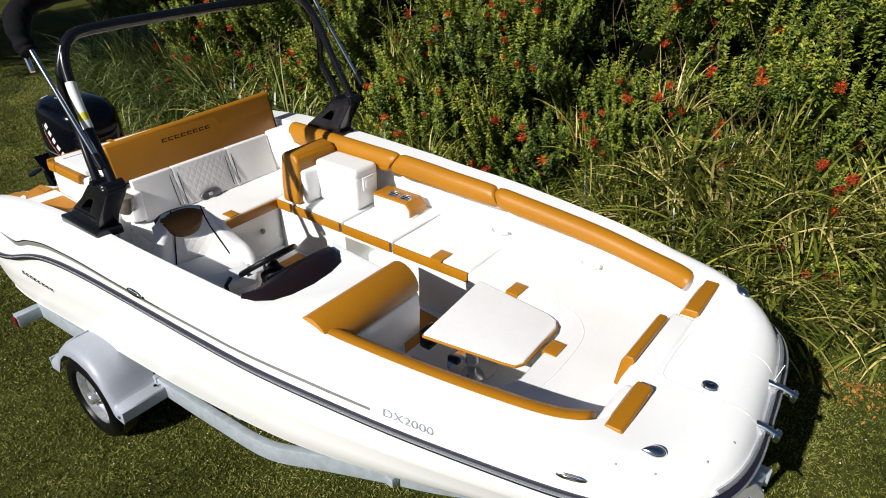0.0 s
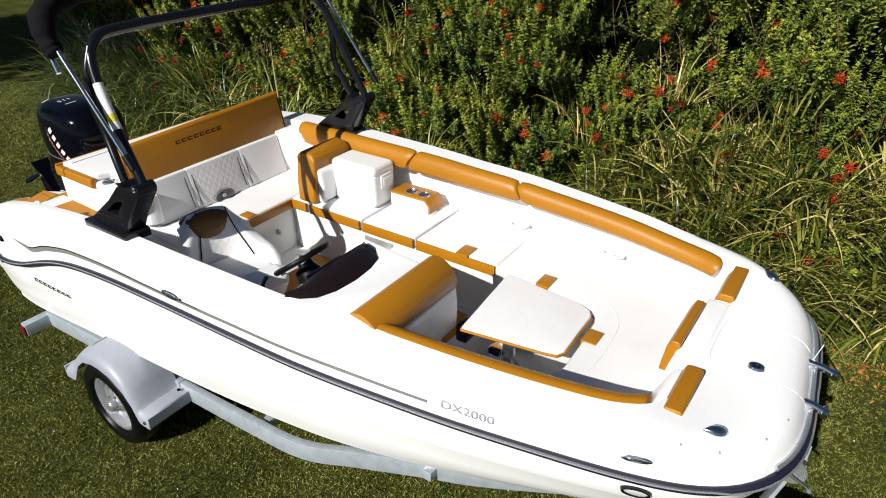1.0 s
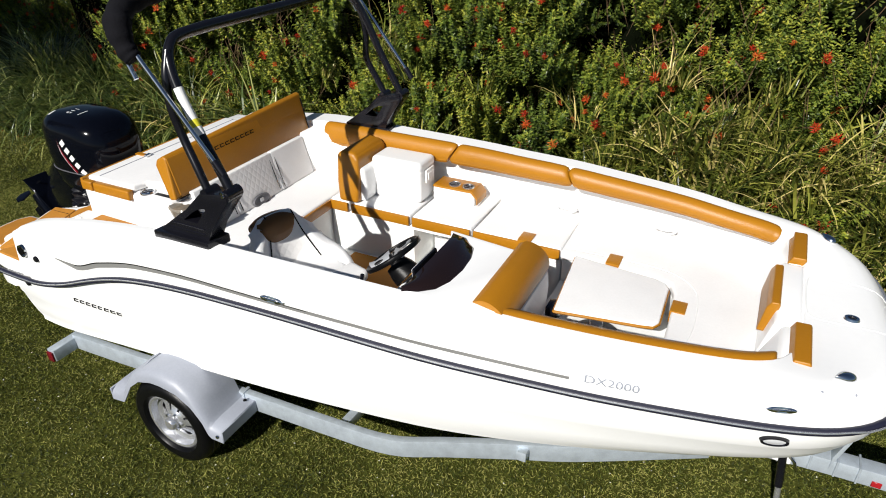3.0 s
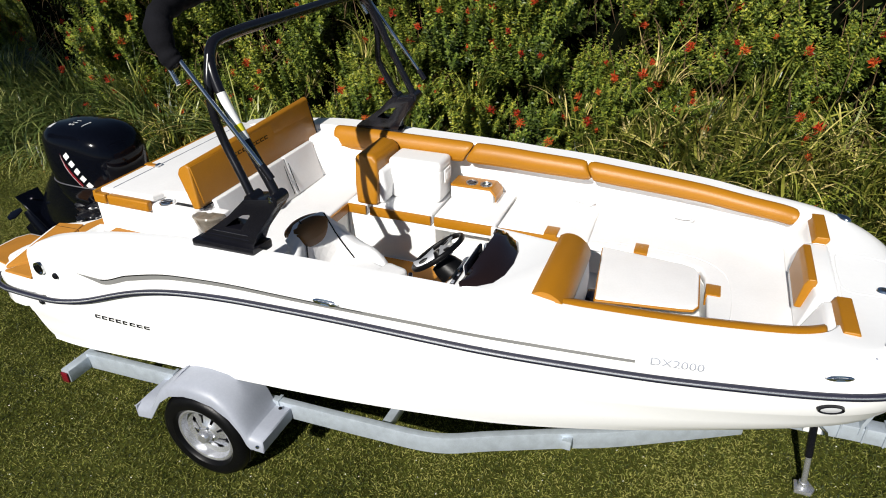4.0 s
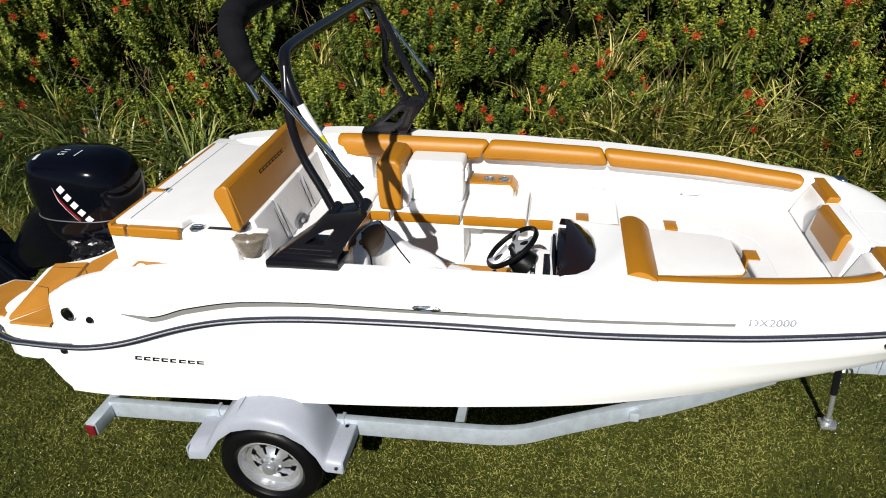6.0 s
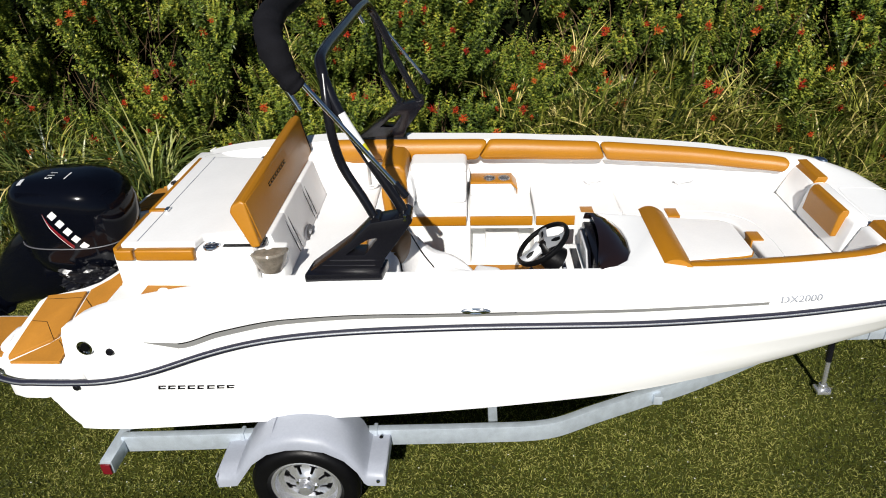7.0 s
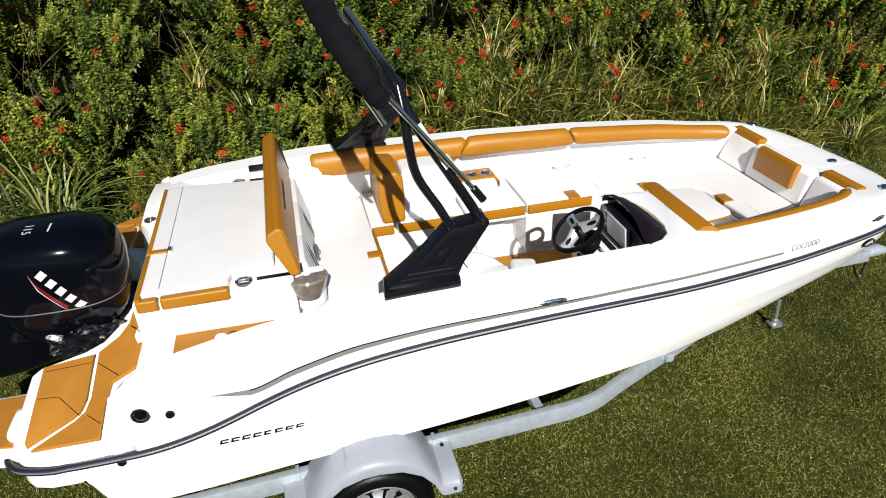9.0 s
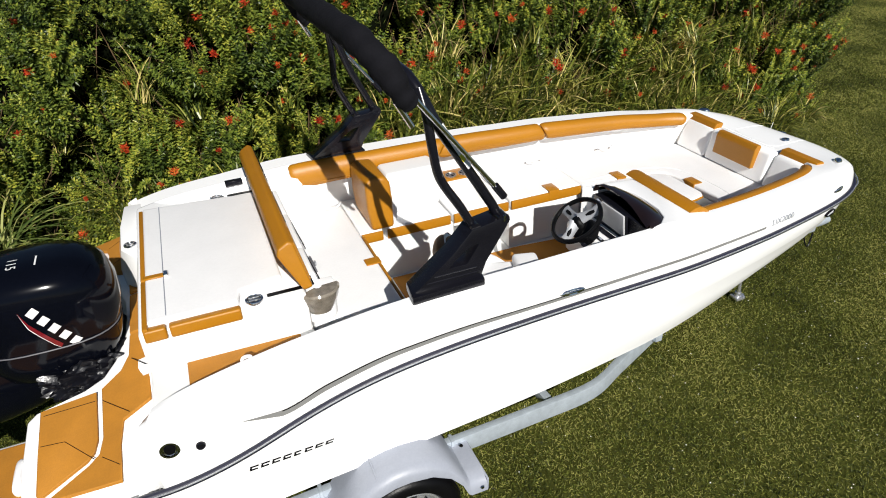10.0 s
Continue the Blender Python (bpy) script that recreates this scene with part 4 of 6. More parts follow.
def bolster_run(x0, x1, inner, s, label, slant=(0.0, 0.0)):
    """A padded coaming roll that follows the cockpit edge."""
    pts = [p for p in inner if x0 < p.x < x1]
    lerp_at = lambda x: next(a.lerp(b, (x - a.x) / (b.x - a.x)) for a, b in zip(inner, inner[1:]) if a.x <= x <= b.x and b.x > a.x)
    edge_y = lambda x: lerp_at(x).y if s > 0 else flip(lerp_at(x)).y
    xs = [x0, x0 + 0.012, x0 + 0.035] + [p.x for p in pts if x0 + 0.05 < p.x < x1 - 0.05] + [x1 - 0.035, x1 - 0.012, x1]
    sec = [(-0.004, -0.95), (0.040, -1.0), (0.068, -0.95), (0.084, -0.78), (0.089, -0.52), (0.083, -0.24), (0.064, -0.04), (0.034, 0.07), (0.010, 0.07), (-0.008, 0.0)]
    rows = []
    for k, x in enumerate(xs):
        e = min(k, len(xs) - 1 - k)
        g = (0.72, 0.92, 0.98)[e] if e < 3 else 1.0
        zd, tall = deck_z(x) + (port_rise(x) if s < 0 else 0.0), bolster_height(x)
        v = (x - x0) / (x1 - x0)
        lean = slant[0] * (1 - v) ** 6 + slant[1] * v ** 6
        rows.append([Vector((x - lean * min(h, 0.0), edge_y(x) + s * (0.04 + (d - 0.04) * g), zd - 0.05 + (h * tall + 0.05) * g)) for d, h in sec])
    bm = bmesh.new()
    vs = grid_faces(bm, rows, True)
    bm.faces.new(vs[0])
    bm.faces.new(list(reversed(vs[-1])))
    bmesh.ops.recalc_face_normals(bm, faces=bm.faces)
    ob = thing("coaming_bolster", label, "cushion", (0.5 * (x0 + x1), edge_y(0.5 * (x0 + x1)), deck_z(0.5 * (x0 + x1)) - 0.1), "coaming bolsters")
    part("cushion", bm, ORANGE, ob)
    part("seam", tube([row[3] for row in rows[1:-1]], 0.003, 6), ORANGE, ob)
    return ob


bolster_run(-1.215, -0.016, INNER_P, -1, "orange vinyl coaming bolster shaded by the tower", (0.012, -0.062))
bolster_run(-0.004, 0.842, INNER_P, -1, "orange vinyl coaming bolster along the lounge", (-0.062, 0.042))
bolster_run(0.853, 2.205, INNER_P, -1, "long orange vinyl coaming bolster at the bow", (0.042, -0.03))
bolster_run(1.03, 2.24, INNER_S, 1, "long orange vinyl coaming bolster beside the table")


def bow_pad(y0, y1, x, z0, z1, label, deep=0.0):
    ob = thing("bow_cushion", label, "cushion", (x, (y0 + y1) / 2, z0), "bow cushions")
    part("cushion", extrude_y([(x - 0.03, z0), (x + 0.02, z0), (x + 0.05 + deep, z1 - 0.015), (x + 0.042 + deep, z1), (x + 0.008, z1 - 0.002), (x - 0.012, z1 - 0.04)], y0, y1, 0.021, 4), ORANGE, ob)
    return ob


bow_pad(-0.655, -0.335, 2.30, 1.44, 1.622, "orange vinyl bow corner cushion", 0.03)
bow_pad(0.312, 0.645, 2.268, 1.46, 1.618, "orange vinyl bow corner cushion", 0.03)
bow_pad(-0.21, 0.20, 2.188, 1.435, 1.618, "wide orange vinyl cushion in the bow step")
for y0, y1 in ((-0.65, -0.33), (0.305, 0.64)):
    part("bow_riser", extrude_y([(2.16, SEAT_Z), (2.34, SEAT_Z), (2.345, 1.585), (2.255, 1.585)], y0, y1, 0.03, 3), GEL, boat)
part("bow_step", extrude_y([(2.17, SEAT_Z), (2.33, SEAT_Z), (2.345, 1.585), (2.225, 1.585)], -0.325, 0.30, 0.025, 3), GEL, boat)
for x, y in ((0.838, 0.838), (1.532, 0.808), (-0.95, 0.80)):
    loop = [(x + 0.075 * math.cos(a), y - 0.004 + 0.030 * math.sin(a), SEAT_Z + 0.024 + 0.012 * math.cos(2 * a)) for a in ramp_range(0, 2 * math.pi, 33)]
    # white handles; silver grey carries the shade beneath them in the colour
    part("grab_ring", tube(loop, 0.008, 8, caps=False), SILVER, boat, "pale oval pull handle")

# helm seat: a bucket shell round a padded seat
hs = thing("helm_seat", "white bucket helm seat with brown vinyl crown", "seat", (-0.33, -0.66, FLOOR_Z))
bm = bmesh.new()
BACK = [(0.0, 0.0), (0.1, 0.0), (0.25, 0.0), (0.4, 0.0), (0.55, 0.0), (0.68, 0.0), (0.80, 0.0), (0.90, 0.008), (0.96, 0.022), (1.0, 0.042)]


def seat_row(u, pinch):
    """One closed loop of the bucket's wall, thinner towards its rounded top."""
    z, cx = 1.25 + 0.45 * u, -0.24 - 0.055 * u
    half = radians(134 - 84 * max(0, u - 0.15) / 0.85)
    ang = ramp_range(-0.74 * half, half, 33)
    loop_out, loop_in = [], []
    for a in ang:
        e = min(1.0, min(half - a, a + 0.74 * half) / 0.35)
        th = 0.085 * math.sqrt(max(0.03, e * (2 - e)))
        mid = 0.29 - 0.0425
        for r, keep in ((mid + th / 2 - pinch, loop_out), (mid - th / 2 + pinch, loop_in)):
            keep.append(Vector((cx - r * 1.0 * math.cos(a), -0.685 + (r + 0.035) * math.sin(a), z - 0.24 * u * u * min(1.0, max(0.0, (abs(a) - 0.42) / 0.8)))))
    return loop_out + loop_in[::-1]


seat_rows = [seat_row(u, p) for u, p in BACK]
vs = grid_faces(bm, seat_rows, True)
top = vs[-1]
for k in range(32):
    bm.faces.new((top[k], top[k + 1], top[64 - k], top[65 - k]))
bmesh.ops.recalc_face_normals(bm, faces=bm.faces)
shell = part("backrest", bm, VINYL, hs, "white vinyl wrap-round backrest")
bm = bmesh.new()
quilt_rows = [[q + (Vector((-0.29, -0.665, q.z)) - q).normalized() * 0.004 for q in row[33 + 9:33 + 24]] for row in seat_rows[1:8]]
grid_faces(bm, quilt_rows)
bmesh.ops.recalc_face_normals(bm, faces=bm.faces)
part("quilted_panel", bm, QUILT, shell, "diamond quilted white vinyl panel")
ROLL = [(0.062, -0.085), (0.066, -0.045), (0.058, -0.010), (0.036, 0.016), (0.0, 0.027), (-0.036, 0.018), (-0.062, -0.008), (-0.074, -0.045), (-0.078, -0.085), (-0.076, -0.112), (-0.072, -0.135), (-0.052, -0.150)]


def crown_rows(first, last, lift):
    """A padded roll over the top of the backrest, drawn out to a point at both ends."""
    rows = []
    for k in range(25):
        v = -1 + 2 * k / 24
        a, g = radians(30) * v - radians(1), math.sqrt(max(0.0, 1 - abs(v) ** 2.4)) * 0.94 + 0.06
        rows.append([Vector((-0.300 - (0.2475 + (d + math.copysign(lift, d)) * (0.55 + 0.45 * g)) * math.cos(a), -0.685 + (0.2825 + d * (0.55 + 0.45 * g)) * math.sin(a), 1.672 + (h + 0.012) * g - 0.012)) for d, h in ROLL[first:last]])
    return rows


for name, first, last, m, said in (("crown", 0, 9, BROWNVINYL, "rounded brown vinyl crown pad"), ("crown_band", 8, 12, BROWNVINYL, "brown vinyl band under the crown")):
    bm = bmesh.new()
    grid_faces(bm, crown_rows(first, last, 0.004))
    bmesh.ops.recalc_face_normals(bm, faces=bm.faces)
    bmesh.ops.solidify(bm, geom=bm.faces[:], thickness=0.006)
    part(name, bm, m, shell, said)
for k in (9, 23):
    part("piping", tube([row[33 + k] + (Vector((-0.29, -0.665, row[33 + k].z)) - row[33 + k]).normalized() * 0.005 for row in seat_rows[1:]], 0.0045, 6), RUBBER, hs, "black contrast piping")
part("seat_cushion", prism([(-0.46, -0.86), (-0.46, -0.46), (-0.30, -0.42), (0.0, -0.45), (0.05, -0.52), (0.05, -0.80), (0.0, -0.87), (-0.30, -0.90)], 1.26, 1.385, 0.045, 4), VINYL, hs)
part("bolster", box((-0.10, -0.87, 1.36), (0.06, -0.45, 1.44), 0.035, 4), VINYL, hs)
part("pedestal", lathe([(0.16, FLOOR_Z), (0.16, FLOOR_Z + 0.02), (0.06, FLOOR_Z + 0.05), (0.06, 1.22), (0.17, 1.235), (0.17, 1.26)], 24, Matrix.Translation((-0.25, -0.66, 0))), BLACK, hs, "black seat pedestal")
part("knob", box((-0.13, -0.93, 1.40), (-0.04, -0.87, 1.47), 0.02, 3), BLACK, hs)
hs.rotation_euler = (0, 0, radians(-16))
hs.location.x -= 0.05


# ---- outboard motor, tilted up ----
mot = thing("outboard_motor", "glossy black outboard motor tilted up with red flash", "outboard motor", (-2.55, -0.12, 1.19))
MM = pose(-2.732, -0.182, 1.665)


def superloop(a, b, n=36, e=2.8):
    out = []
    for k in range(n):
        t = 2 * math.pi * k / n
        c, s = math.cos(t), math.sin(t)
        out.append((a * math.copysign(abs(c) ** (2 / e), c), b * math.copysign(abs(s) ** (2 / e), s)))
    return out


def stack(levels, m, e=2.8):
    """A body through rounded sections: height, half length, half width, shift ahead."""
    bm = bmesh.new()
    vs = grid_faces(bm, [[(x + dx, y, z) for x, y in superloop(a, b, e=e)] for z, a, b, dx in levels], True)
    bm.faces.new(list(reversed(vs[0])))
    bm.faces.new(vs[-1])
    bmesh.ops.recalc_face_normals(bm, faces=bm.faces)
    bm.transform(m)
    return bm


cowl = part("cowl", stack([(-0.16, 0.352, 0.253, -0.01), (-0.06, 0.372, 0.265, 0.0), (0.058, 0.372, 0.265, 0.0), (0.155, 0.355, 0.256, -0.01), (0.208, 0.32, 0.232, -0.02), (0.242, 0.27, 0.193, -0.03), (0.262, 0.19, 0.135, -0.04), (0.268, 0.07, 0.05, -0.04)], MM), COWL, mot, "glossy black engine cowl")
lower = part("lower_cowl", stack([(-0.44, 0.2, 0.15, 0.0), (-0.36, 0.30, 0.215, -0.01), (-0.26, 0.34, 0.246, -0.01), (-0.17, 0.36, 0.253, -0.01)], MM), COWL, mot)
part("seam", tube([MM @ Vector((x * 1.006 - 0.01, y * 1.006, -0.162)) for x, y in superloop(0.352, 0.255)] + [MM @ Vector((0.344, 0, -0.162))], 0.004, 6), DARKGREY, mot, "grey joint line round the cowl")


tree_bm = bmesh.new()
tree_bm.from_mesh(cowl.data)
COWL_SKIN = bvhtree.BVHTree.FromBMesh(tree_bm)
tree_bm.free()
MW = MM.copy()
MW.translation = MM.translation - ORIGIN[mot]


def slanted(points, a=radians(30)):
    """Corners drawn along the falling line of the decals, in the cowl's own (ahead, up)."""
    return [(-0.048 + x * math.cos(a) + z * math.sin(a), -0.060 - x * math.sin(a) + z * math.cos(a)) for x, z in points]


def on_cowl(points, name, mat, label="", lift=0.003):
    """A thin raised patch on the cowl's starboard flank, from (ahead, up) corners."""
    bm = bmesh.new()
    f = bm.faces.new([bm.verts.new((a, 0, b)) for a, b in slanted(points)])
    bmesh.ops.triangulate(bm, faces=[f])
    for _ in range(2):
        bmesh.ops.subdivide_edges(bm, edges=[e for e in bm.edges if e.calc_length() > 0.03], cuts=1)
    bmesh.ops.triangulate(bm, faces=bm.faces)
    for v in bm.verts:
        start = MW @ Vector((v.co.x, -0.6, v.co.z))
        hit = COWL_SKIN.ray_cast(start, MW.to_3x3() @ Vector((0, 1, 0)))[0]
        v.co = (MM @ Vector((v.co.x, -0.2, v.co.z))) if hit is None else hit + ORIGIN[mot] + MM.to_3x3() @ Vector((0, -lift, 0))
    return part(name, bm, mat, cowl, label)


# maker's name as plain slanted bars on a line that falls ahead
for k in range(7):
    x0, z0 = -0.054 + 0.0565 * k, 0.131 - 0.0310 * k
    on_cowl([(x0, z0), (x0 + 0.036, z0 - 0.0153), (x0 + 0.055, z0 + 0.0327), (x0 + 0.019, z0 + 0.048)], "letter_bar", WHITEPLASTIC)
on_cowl([(1.15 * x - 0.027, z + 0.005) for x, z in ((-0.055, 0.128), (0.0, 0.076), (0.12, 0.008), (0.24, -0.052), (0.312, -0.090), (0.24, -0.075), (0.12, -0.022), (0.01, 0.048))], "red_flash", DARKRED, "dark red flash decal")
on_cowl([(1.15 * x - 0.027, z + 0.005) for x, z in ((-0.055, 0.126), (0.007, 0.050), (0.12, -0.021), (0.24, -0.074), (0.31, -0.092), (0.24, -0.077), (0.12, -0.024), (0.004, 0.048))], "white_line", WHITEPLASTIC, lift=0.0035)
for k, digit in enumerate("115"):
    num = letters(digit, 0.066, Matrix.Identity(4))
    for v in num.verts:
        p = Vector((-0.075 + v.co.y, -0.01 - v.co.x - 0.037 * k, 0.6))
        hit = COWL_SKIN.ray_cast(MW @ p, MW.to_3x3() @ Vector((0, 0, -1)))[0]
        v.co = (hit if hit is not None else MW @ Vector((p.x, p.y, 0.25))) + ORIGIN[mot] + MM.to_3x3() @ Vector((0, 0, 0.003))
    part("digit", num, WHITEPLASTIC, cowl, "white digit of the number 115")
for name, x0, x1, y0, y1, m in (("small_print", 0.052, 0.060, -0.02, -0.11, WHITEPLASTIC), ("badge", -0.235, -0.205, -0.10, -0.16, SILVER)):
    bm = prism([(x0, y0), (x1, y0), (x1, y1), (x0, y1)], 0, 0.001, 0.0)
    bmesh.ops.subdivide_edges(bm, edges=bm.edges, cuts=3, use_grid_fill=True)
    for v in bm.verts:
        hit = COWL_SKIN.ray_cast(MW @ Vector((v.co.x, v.co.y, 0.6)), Vector((0, 0, -1)))[0]
        v.co = hit + ORIGIN[mot] + Vector((0, 0, 0.002 + v.co.z))
    part(name, bm, m, cowl, "pale decal on the cowl's top")
# the leg swings up aft of the transom
ML = pose(-2.72, -0.165, 1.53, 0, 54, 0)
part("midsection", stack([(-1.02, 0.10, 0.035, -0.03), (-0.8, 0.16, 0.09, -0.02), (-0.6, 0.23, 0.155, 0.0), (-0.40, 0.28, 0.19, 0.02), (-0.2, 0.28, 0.20, 0.02)], ML), COWL, mot)
part("cavitation_plate", prism([(-0.32, -0.11), (0.10, -0.06), (0.12, 0.0), (0.10, 0.06), (-0.32, 0.11)], -1.03, -1.015, 0.004, 1, ML), COWL, mot)
part("gearcase", tube([ML @ Vector((x, 0, -1.17)) for x in (0.22, 0.18, 0.08, -0.12, -0.2)], [0.012, 0.04, 0.06, 0.06, 0.05], 18), COWL, mot)
part("skeg", prism([(-0.12, -0.006), (0.06, -0.01), (0.06, 0.01), (-0.12, 0.006)], -1.38, -1.02, 0.003, 1, ML), COWL, mot)
for a in (0, 120, 240):
    part("propeller_blade", stack([(0.04, 0.03, 0.008, 0), (0.12, 0.075, 0.006, 0.02), (0.17, 0.04, 0.004, 0.03)], ML @ pose(-0.24, 0, -1.17, a) @ pose(0, 0, 0, 0, 0, 55)), COWL, mot)
part("bracket", stack([(-0.42, 0.12, 0.18, 0), (0.0, 0.15, 0.20, 0), (0.16, 0.10, 0.17, 0)], pose(-2.62, -0.1, 1.08)), BLACK, mot)
bm = bmesh.new()
bmesh.ops.create_icosphere(bm, subdivisions=5, radius=1)
for v in bm.verts:
    f = 0.95 + 0.30 * noise.noise(v.co * 2.6) + 0.30 * abs(noise.noise(v.co * 4.5)) - 0.16 * abs(noise.noise(v.co * 9.0)) + 0.05 * noise.noise(v.co * 19)
    v.co = Vector((v.co.x * 0.25 * f, v.co.y * 0.16 * f, v.co.z * 0.14 * f))
bm.transform(pose(-2.59, -0.33, 1.23, 0, 8, 24))
tagged(part("bag", bm, PLASTICBAG), "crumpled shiny black plastic bag by the motor", "bag")

# ---- tower with folded top ----
tower = thing("wake_tower", "black tubular tower bolted to the gunwales", "tower", (-0.75, 0, 1.72))


def mirror_pts(pts, s):
    return [(x, -y if s > 0 else y - 0.165, z) for x, y, z in pts]


def plate_with_window(outer, inner, y0, y1):
    bm = bmesh.new()
    rows = []
    for y in (y0, y1):
        rows.append(([bm.verts.new((x, y, z)) for x, z in outer], [bm.verts.new((x, y, z)) for x, z in inner]))
    n = len(outer)
    for (o, w), back_side in zip(rows, (False, True)):
        for k in range(n):
            j = (k + 1) % n
            bm.faces.new((o[k], o[j], w[j], w[k]))
    for ringset in (0, 1):
        a, b = rows[0][ringset], rows[1][ringset]
        for k in range(n):
            j = (k + 1) % n
            bm.faces.new((a[k], a[j], b[j], b[k]))
    bmesh.ops.recalc_face_normals(bm, faces=bm.faces)
    bevel(bm, 0.01, 2, 40)
    return bm


for s in (1, -1):
    dy = 0 if s == 1 else 0.05
    dx = 0.0 if s == 1 else -0.06
    bm = plate_with_window([(-0.965, 1.752), (-0.60, 1.752), (-0.565, 1.83), (-0.435, 2.005), (-0.445, 2.05), (-0.63, 2.02), (-0.74, 1.915)],
                           [(-0.77, 1.845), (-0.67, 1.845), (-0.65, 1.87), (-0.60, 1.935), (-0.605, 1.94), (-0.65, 1.93), (-0.70, 1.90)], -0.085, 0.035)
    for v in bm.verts:
        v.co.y += -1.04 + 0.10 * max(0, v.co.z - 1.76)
        v.co.x += dx
        v.co.y = v.co.y if s > 0 else -v.co.y - 0.165
    bmesh.ops.recalc_face_normals(bm, faces=bm.faces)
    part("foot", bm, BLACK, tower, "black slanted cast foot")
    part("foot_flange", prism([(x, y) for x, y, z in mirror_pts([(-0.985 + dx, 1.16, 0), (-0.585 + dx, 1.15, 0), (-0.565 + dx, 1.0, 0), (-0.965 + dx, 1.0, 0)], s)], 1.70, 1.757, 0.012, 2), BLACK, tower)
    for z in (1.79, 1.82):
        part("groove", tube(mirror_pts([(-0.945 + dx + 1.38 * (z - 1.752), 1.1215, z), (-0.62 + dx, 1.1215, z)], s), 0.0035, 6), BLACK, tower)
    front = spline(mirror_pts([(-0.46 + dx, 1.035, 2.04), (-0.50 + dx, 1.03, 2.12), (-0.64 + dx * 0.6, 1.01, 2.36), (-0.745, 0.985, 2.545), (-0.80, 0.955, 2.67), (-0.828, 0.90, 2.74), (-0.842, 0.82, 2.77), (-0.85, 0.6, 2.778)], s), 6)
    starboard_leg = front if s == 1 else starboard_leg
    part("front_leg", tube(front, [0.026] * 12 + [0.026 + 0.00017 * k for k in range(len(front) - 12)], 14), BLACK, tower)
    part("rear_leg", tube(spline(mirror_pts([(-0.605 + dx, 1.05, 2.01), (-0.665 + dx, 1.035, 2.13), (-0.755 + dx * 0.6, 1.01, 2.29), (-0.788, 1.015, 2.45), (-0.80, 0.995, 2.60), (-0.812, 0.94, 2.72)], s), 6), 0.023, 14), BLACK, tower)
    part("hinge", tube(mirror_pts([(-0.455 + dx, 1.095, 2.035), (-0.455 + dx, 0.985, 2.035)], s), 0.035, 14), BLACK, tower)
    part("hinge", tube(mirror_pts([(-0.605 + dx, 1.09, 2.02), (-0.605 + dx, 0.99, 2.02)], s), 0.026, 14), BLACK, tower)
    for z in (2.36, 2.42):
        part("bolt", lathe([(0, 0.008), (0.008, 0.008), (0.01, 0)], 10, pose(-0.455 + dx, -1.10 if s > 0 else 0.935, 2.05 + (z - 2.39) * 0.3, s * 90)), CHROME, tower)
part("crossbar", tube([(-0.85, y, 2.778) for y in ramp_range(-0.61, 0.445, 9)], 0.031, 14), BLACK, tower)
for name, a, b, r, m, said in (("warning_label", 11, 19, 0.0272, WHITEPLASTIC, "white warning label on the leg's front"), ("label_patch", 12, 14, 0.0278, YELLOW, "yellow patch of the label")):
    bm = tube(starboard_leg[a:b], r, 24, caps=False)
    bm.normal_update()
    bmesh.ops.delete(bm, geom=[f for f in bm.faces if f.normal.dot(Vector((0.93, -0.30, 0.2))) < 0.12], context="FACES")
    part(name, bm, m, tower, said)

bim = thing("bimini_top", "folded black canvas bimini top on chrome struts", "canopy", (-1.0, 0, 2.6))
for s in (1, -1):
    part("strut", tube(mirror_pts([(-0.455, 1.075, 2.17), (-0.89, 1.075, 2.73)], s), 0.0125, 12), CHROME, bim, "polished tube strut")
    part("strut_end", tube(mirror_pts([(-0.97, 1.08, 2.72), (-0.905, 1.09, 2.60)], s), 0.014, 12), CHROME, bim)
    part("fork", tube(mirror_pts([(-0.495, 1.075, 2.225), (-0.445, 1.075, 2.155)], s), 0.02, 12), BLACK, bim)
run = [(-0.90, -1.075, 2.695), (-0.935, -1.08, 2.74), (-0.985, -1.06, 2.84), (-1.03, -0.98, 2.91), (-1.06, -0.82, 2.955), (-1.08, -0.5, 2.97), (-1.09, 0, 2.975)]
path = spline(run + [(x, -y - 0.165, z) for x, y, z in reversed(run[:-1])], 10)
rad = []
for k in range(len(path)):
    e = min(k, len(path) - 1 - k)
    rad.append(min(0.064, 0.040 + 0.0012 * e) + 0.003 * math.sin(k * 0.9) + 0.003 * math.sin(k * 0.37))
part("canvas_roll", tube(path, rad, 18), FABRIC, bim, "black canvas boot round the folded top")

# ---- trailer ----
trailer = thing("boat_trailer", "galvanised steel boat trailer with grey plastic fenders", "trailer", (0, 0, 0))


def beam(pts, w=0.05, h=0.13):
    """A channel of rectangular section along points."""
    pts = [Vector(p) for p in pts]
    bm = bmesh.new()
    rows = []
    for i, p in enumerate(pts):
        d = (pts[min(i + 1, len(pts) - 1)] - pts[max(i - 1, 0)]).normalized()
        n = Vector((-d.y, d.x, 0)).normalized()
        rows.append([p + n * a + Vector((0, 0, b)) for a, b in ((-w / 2, -h / 2), (w / 2, -h / 2), (w / 2, h / 2), (-w / 2, h / 2))])
    vs = grid_faces(bm, rows, True)
    bm.faces.new(vs[0])
    bm.faces.new(list(reversed(vs[-1])))
    bmesh.ops.recalc_face_normals(bm, faces=bm.faces)
    bevel(bm, 0.008, 2, 50)
    return bm


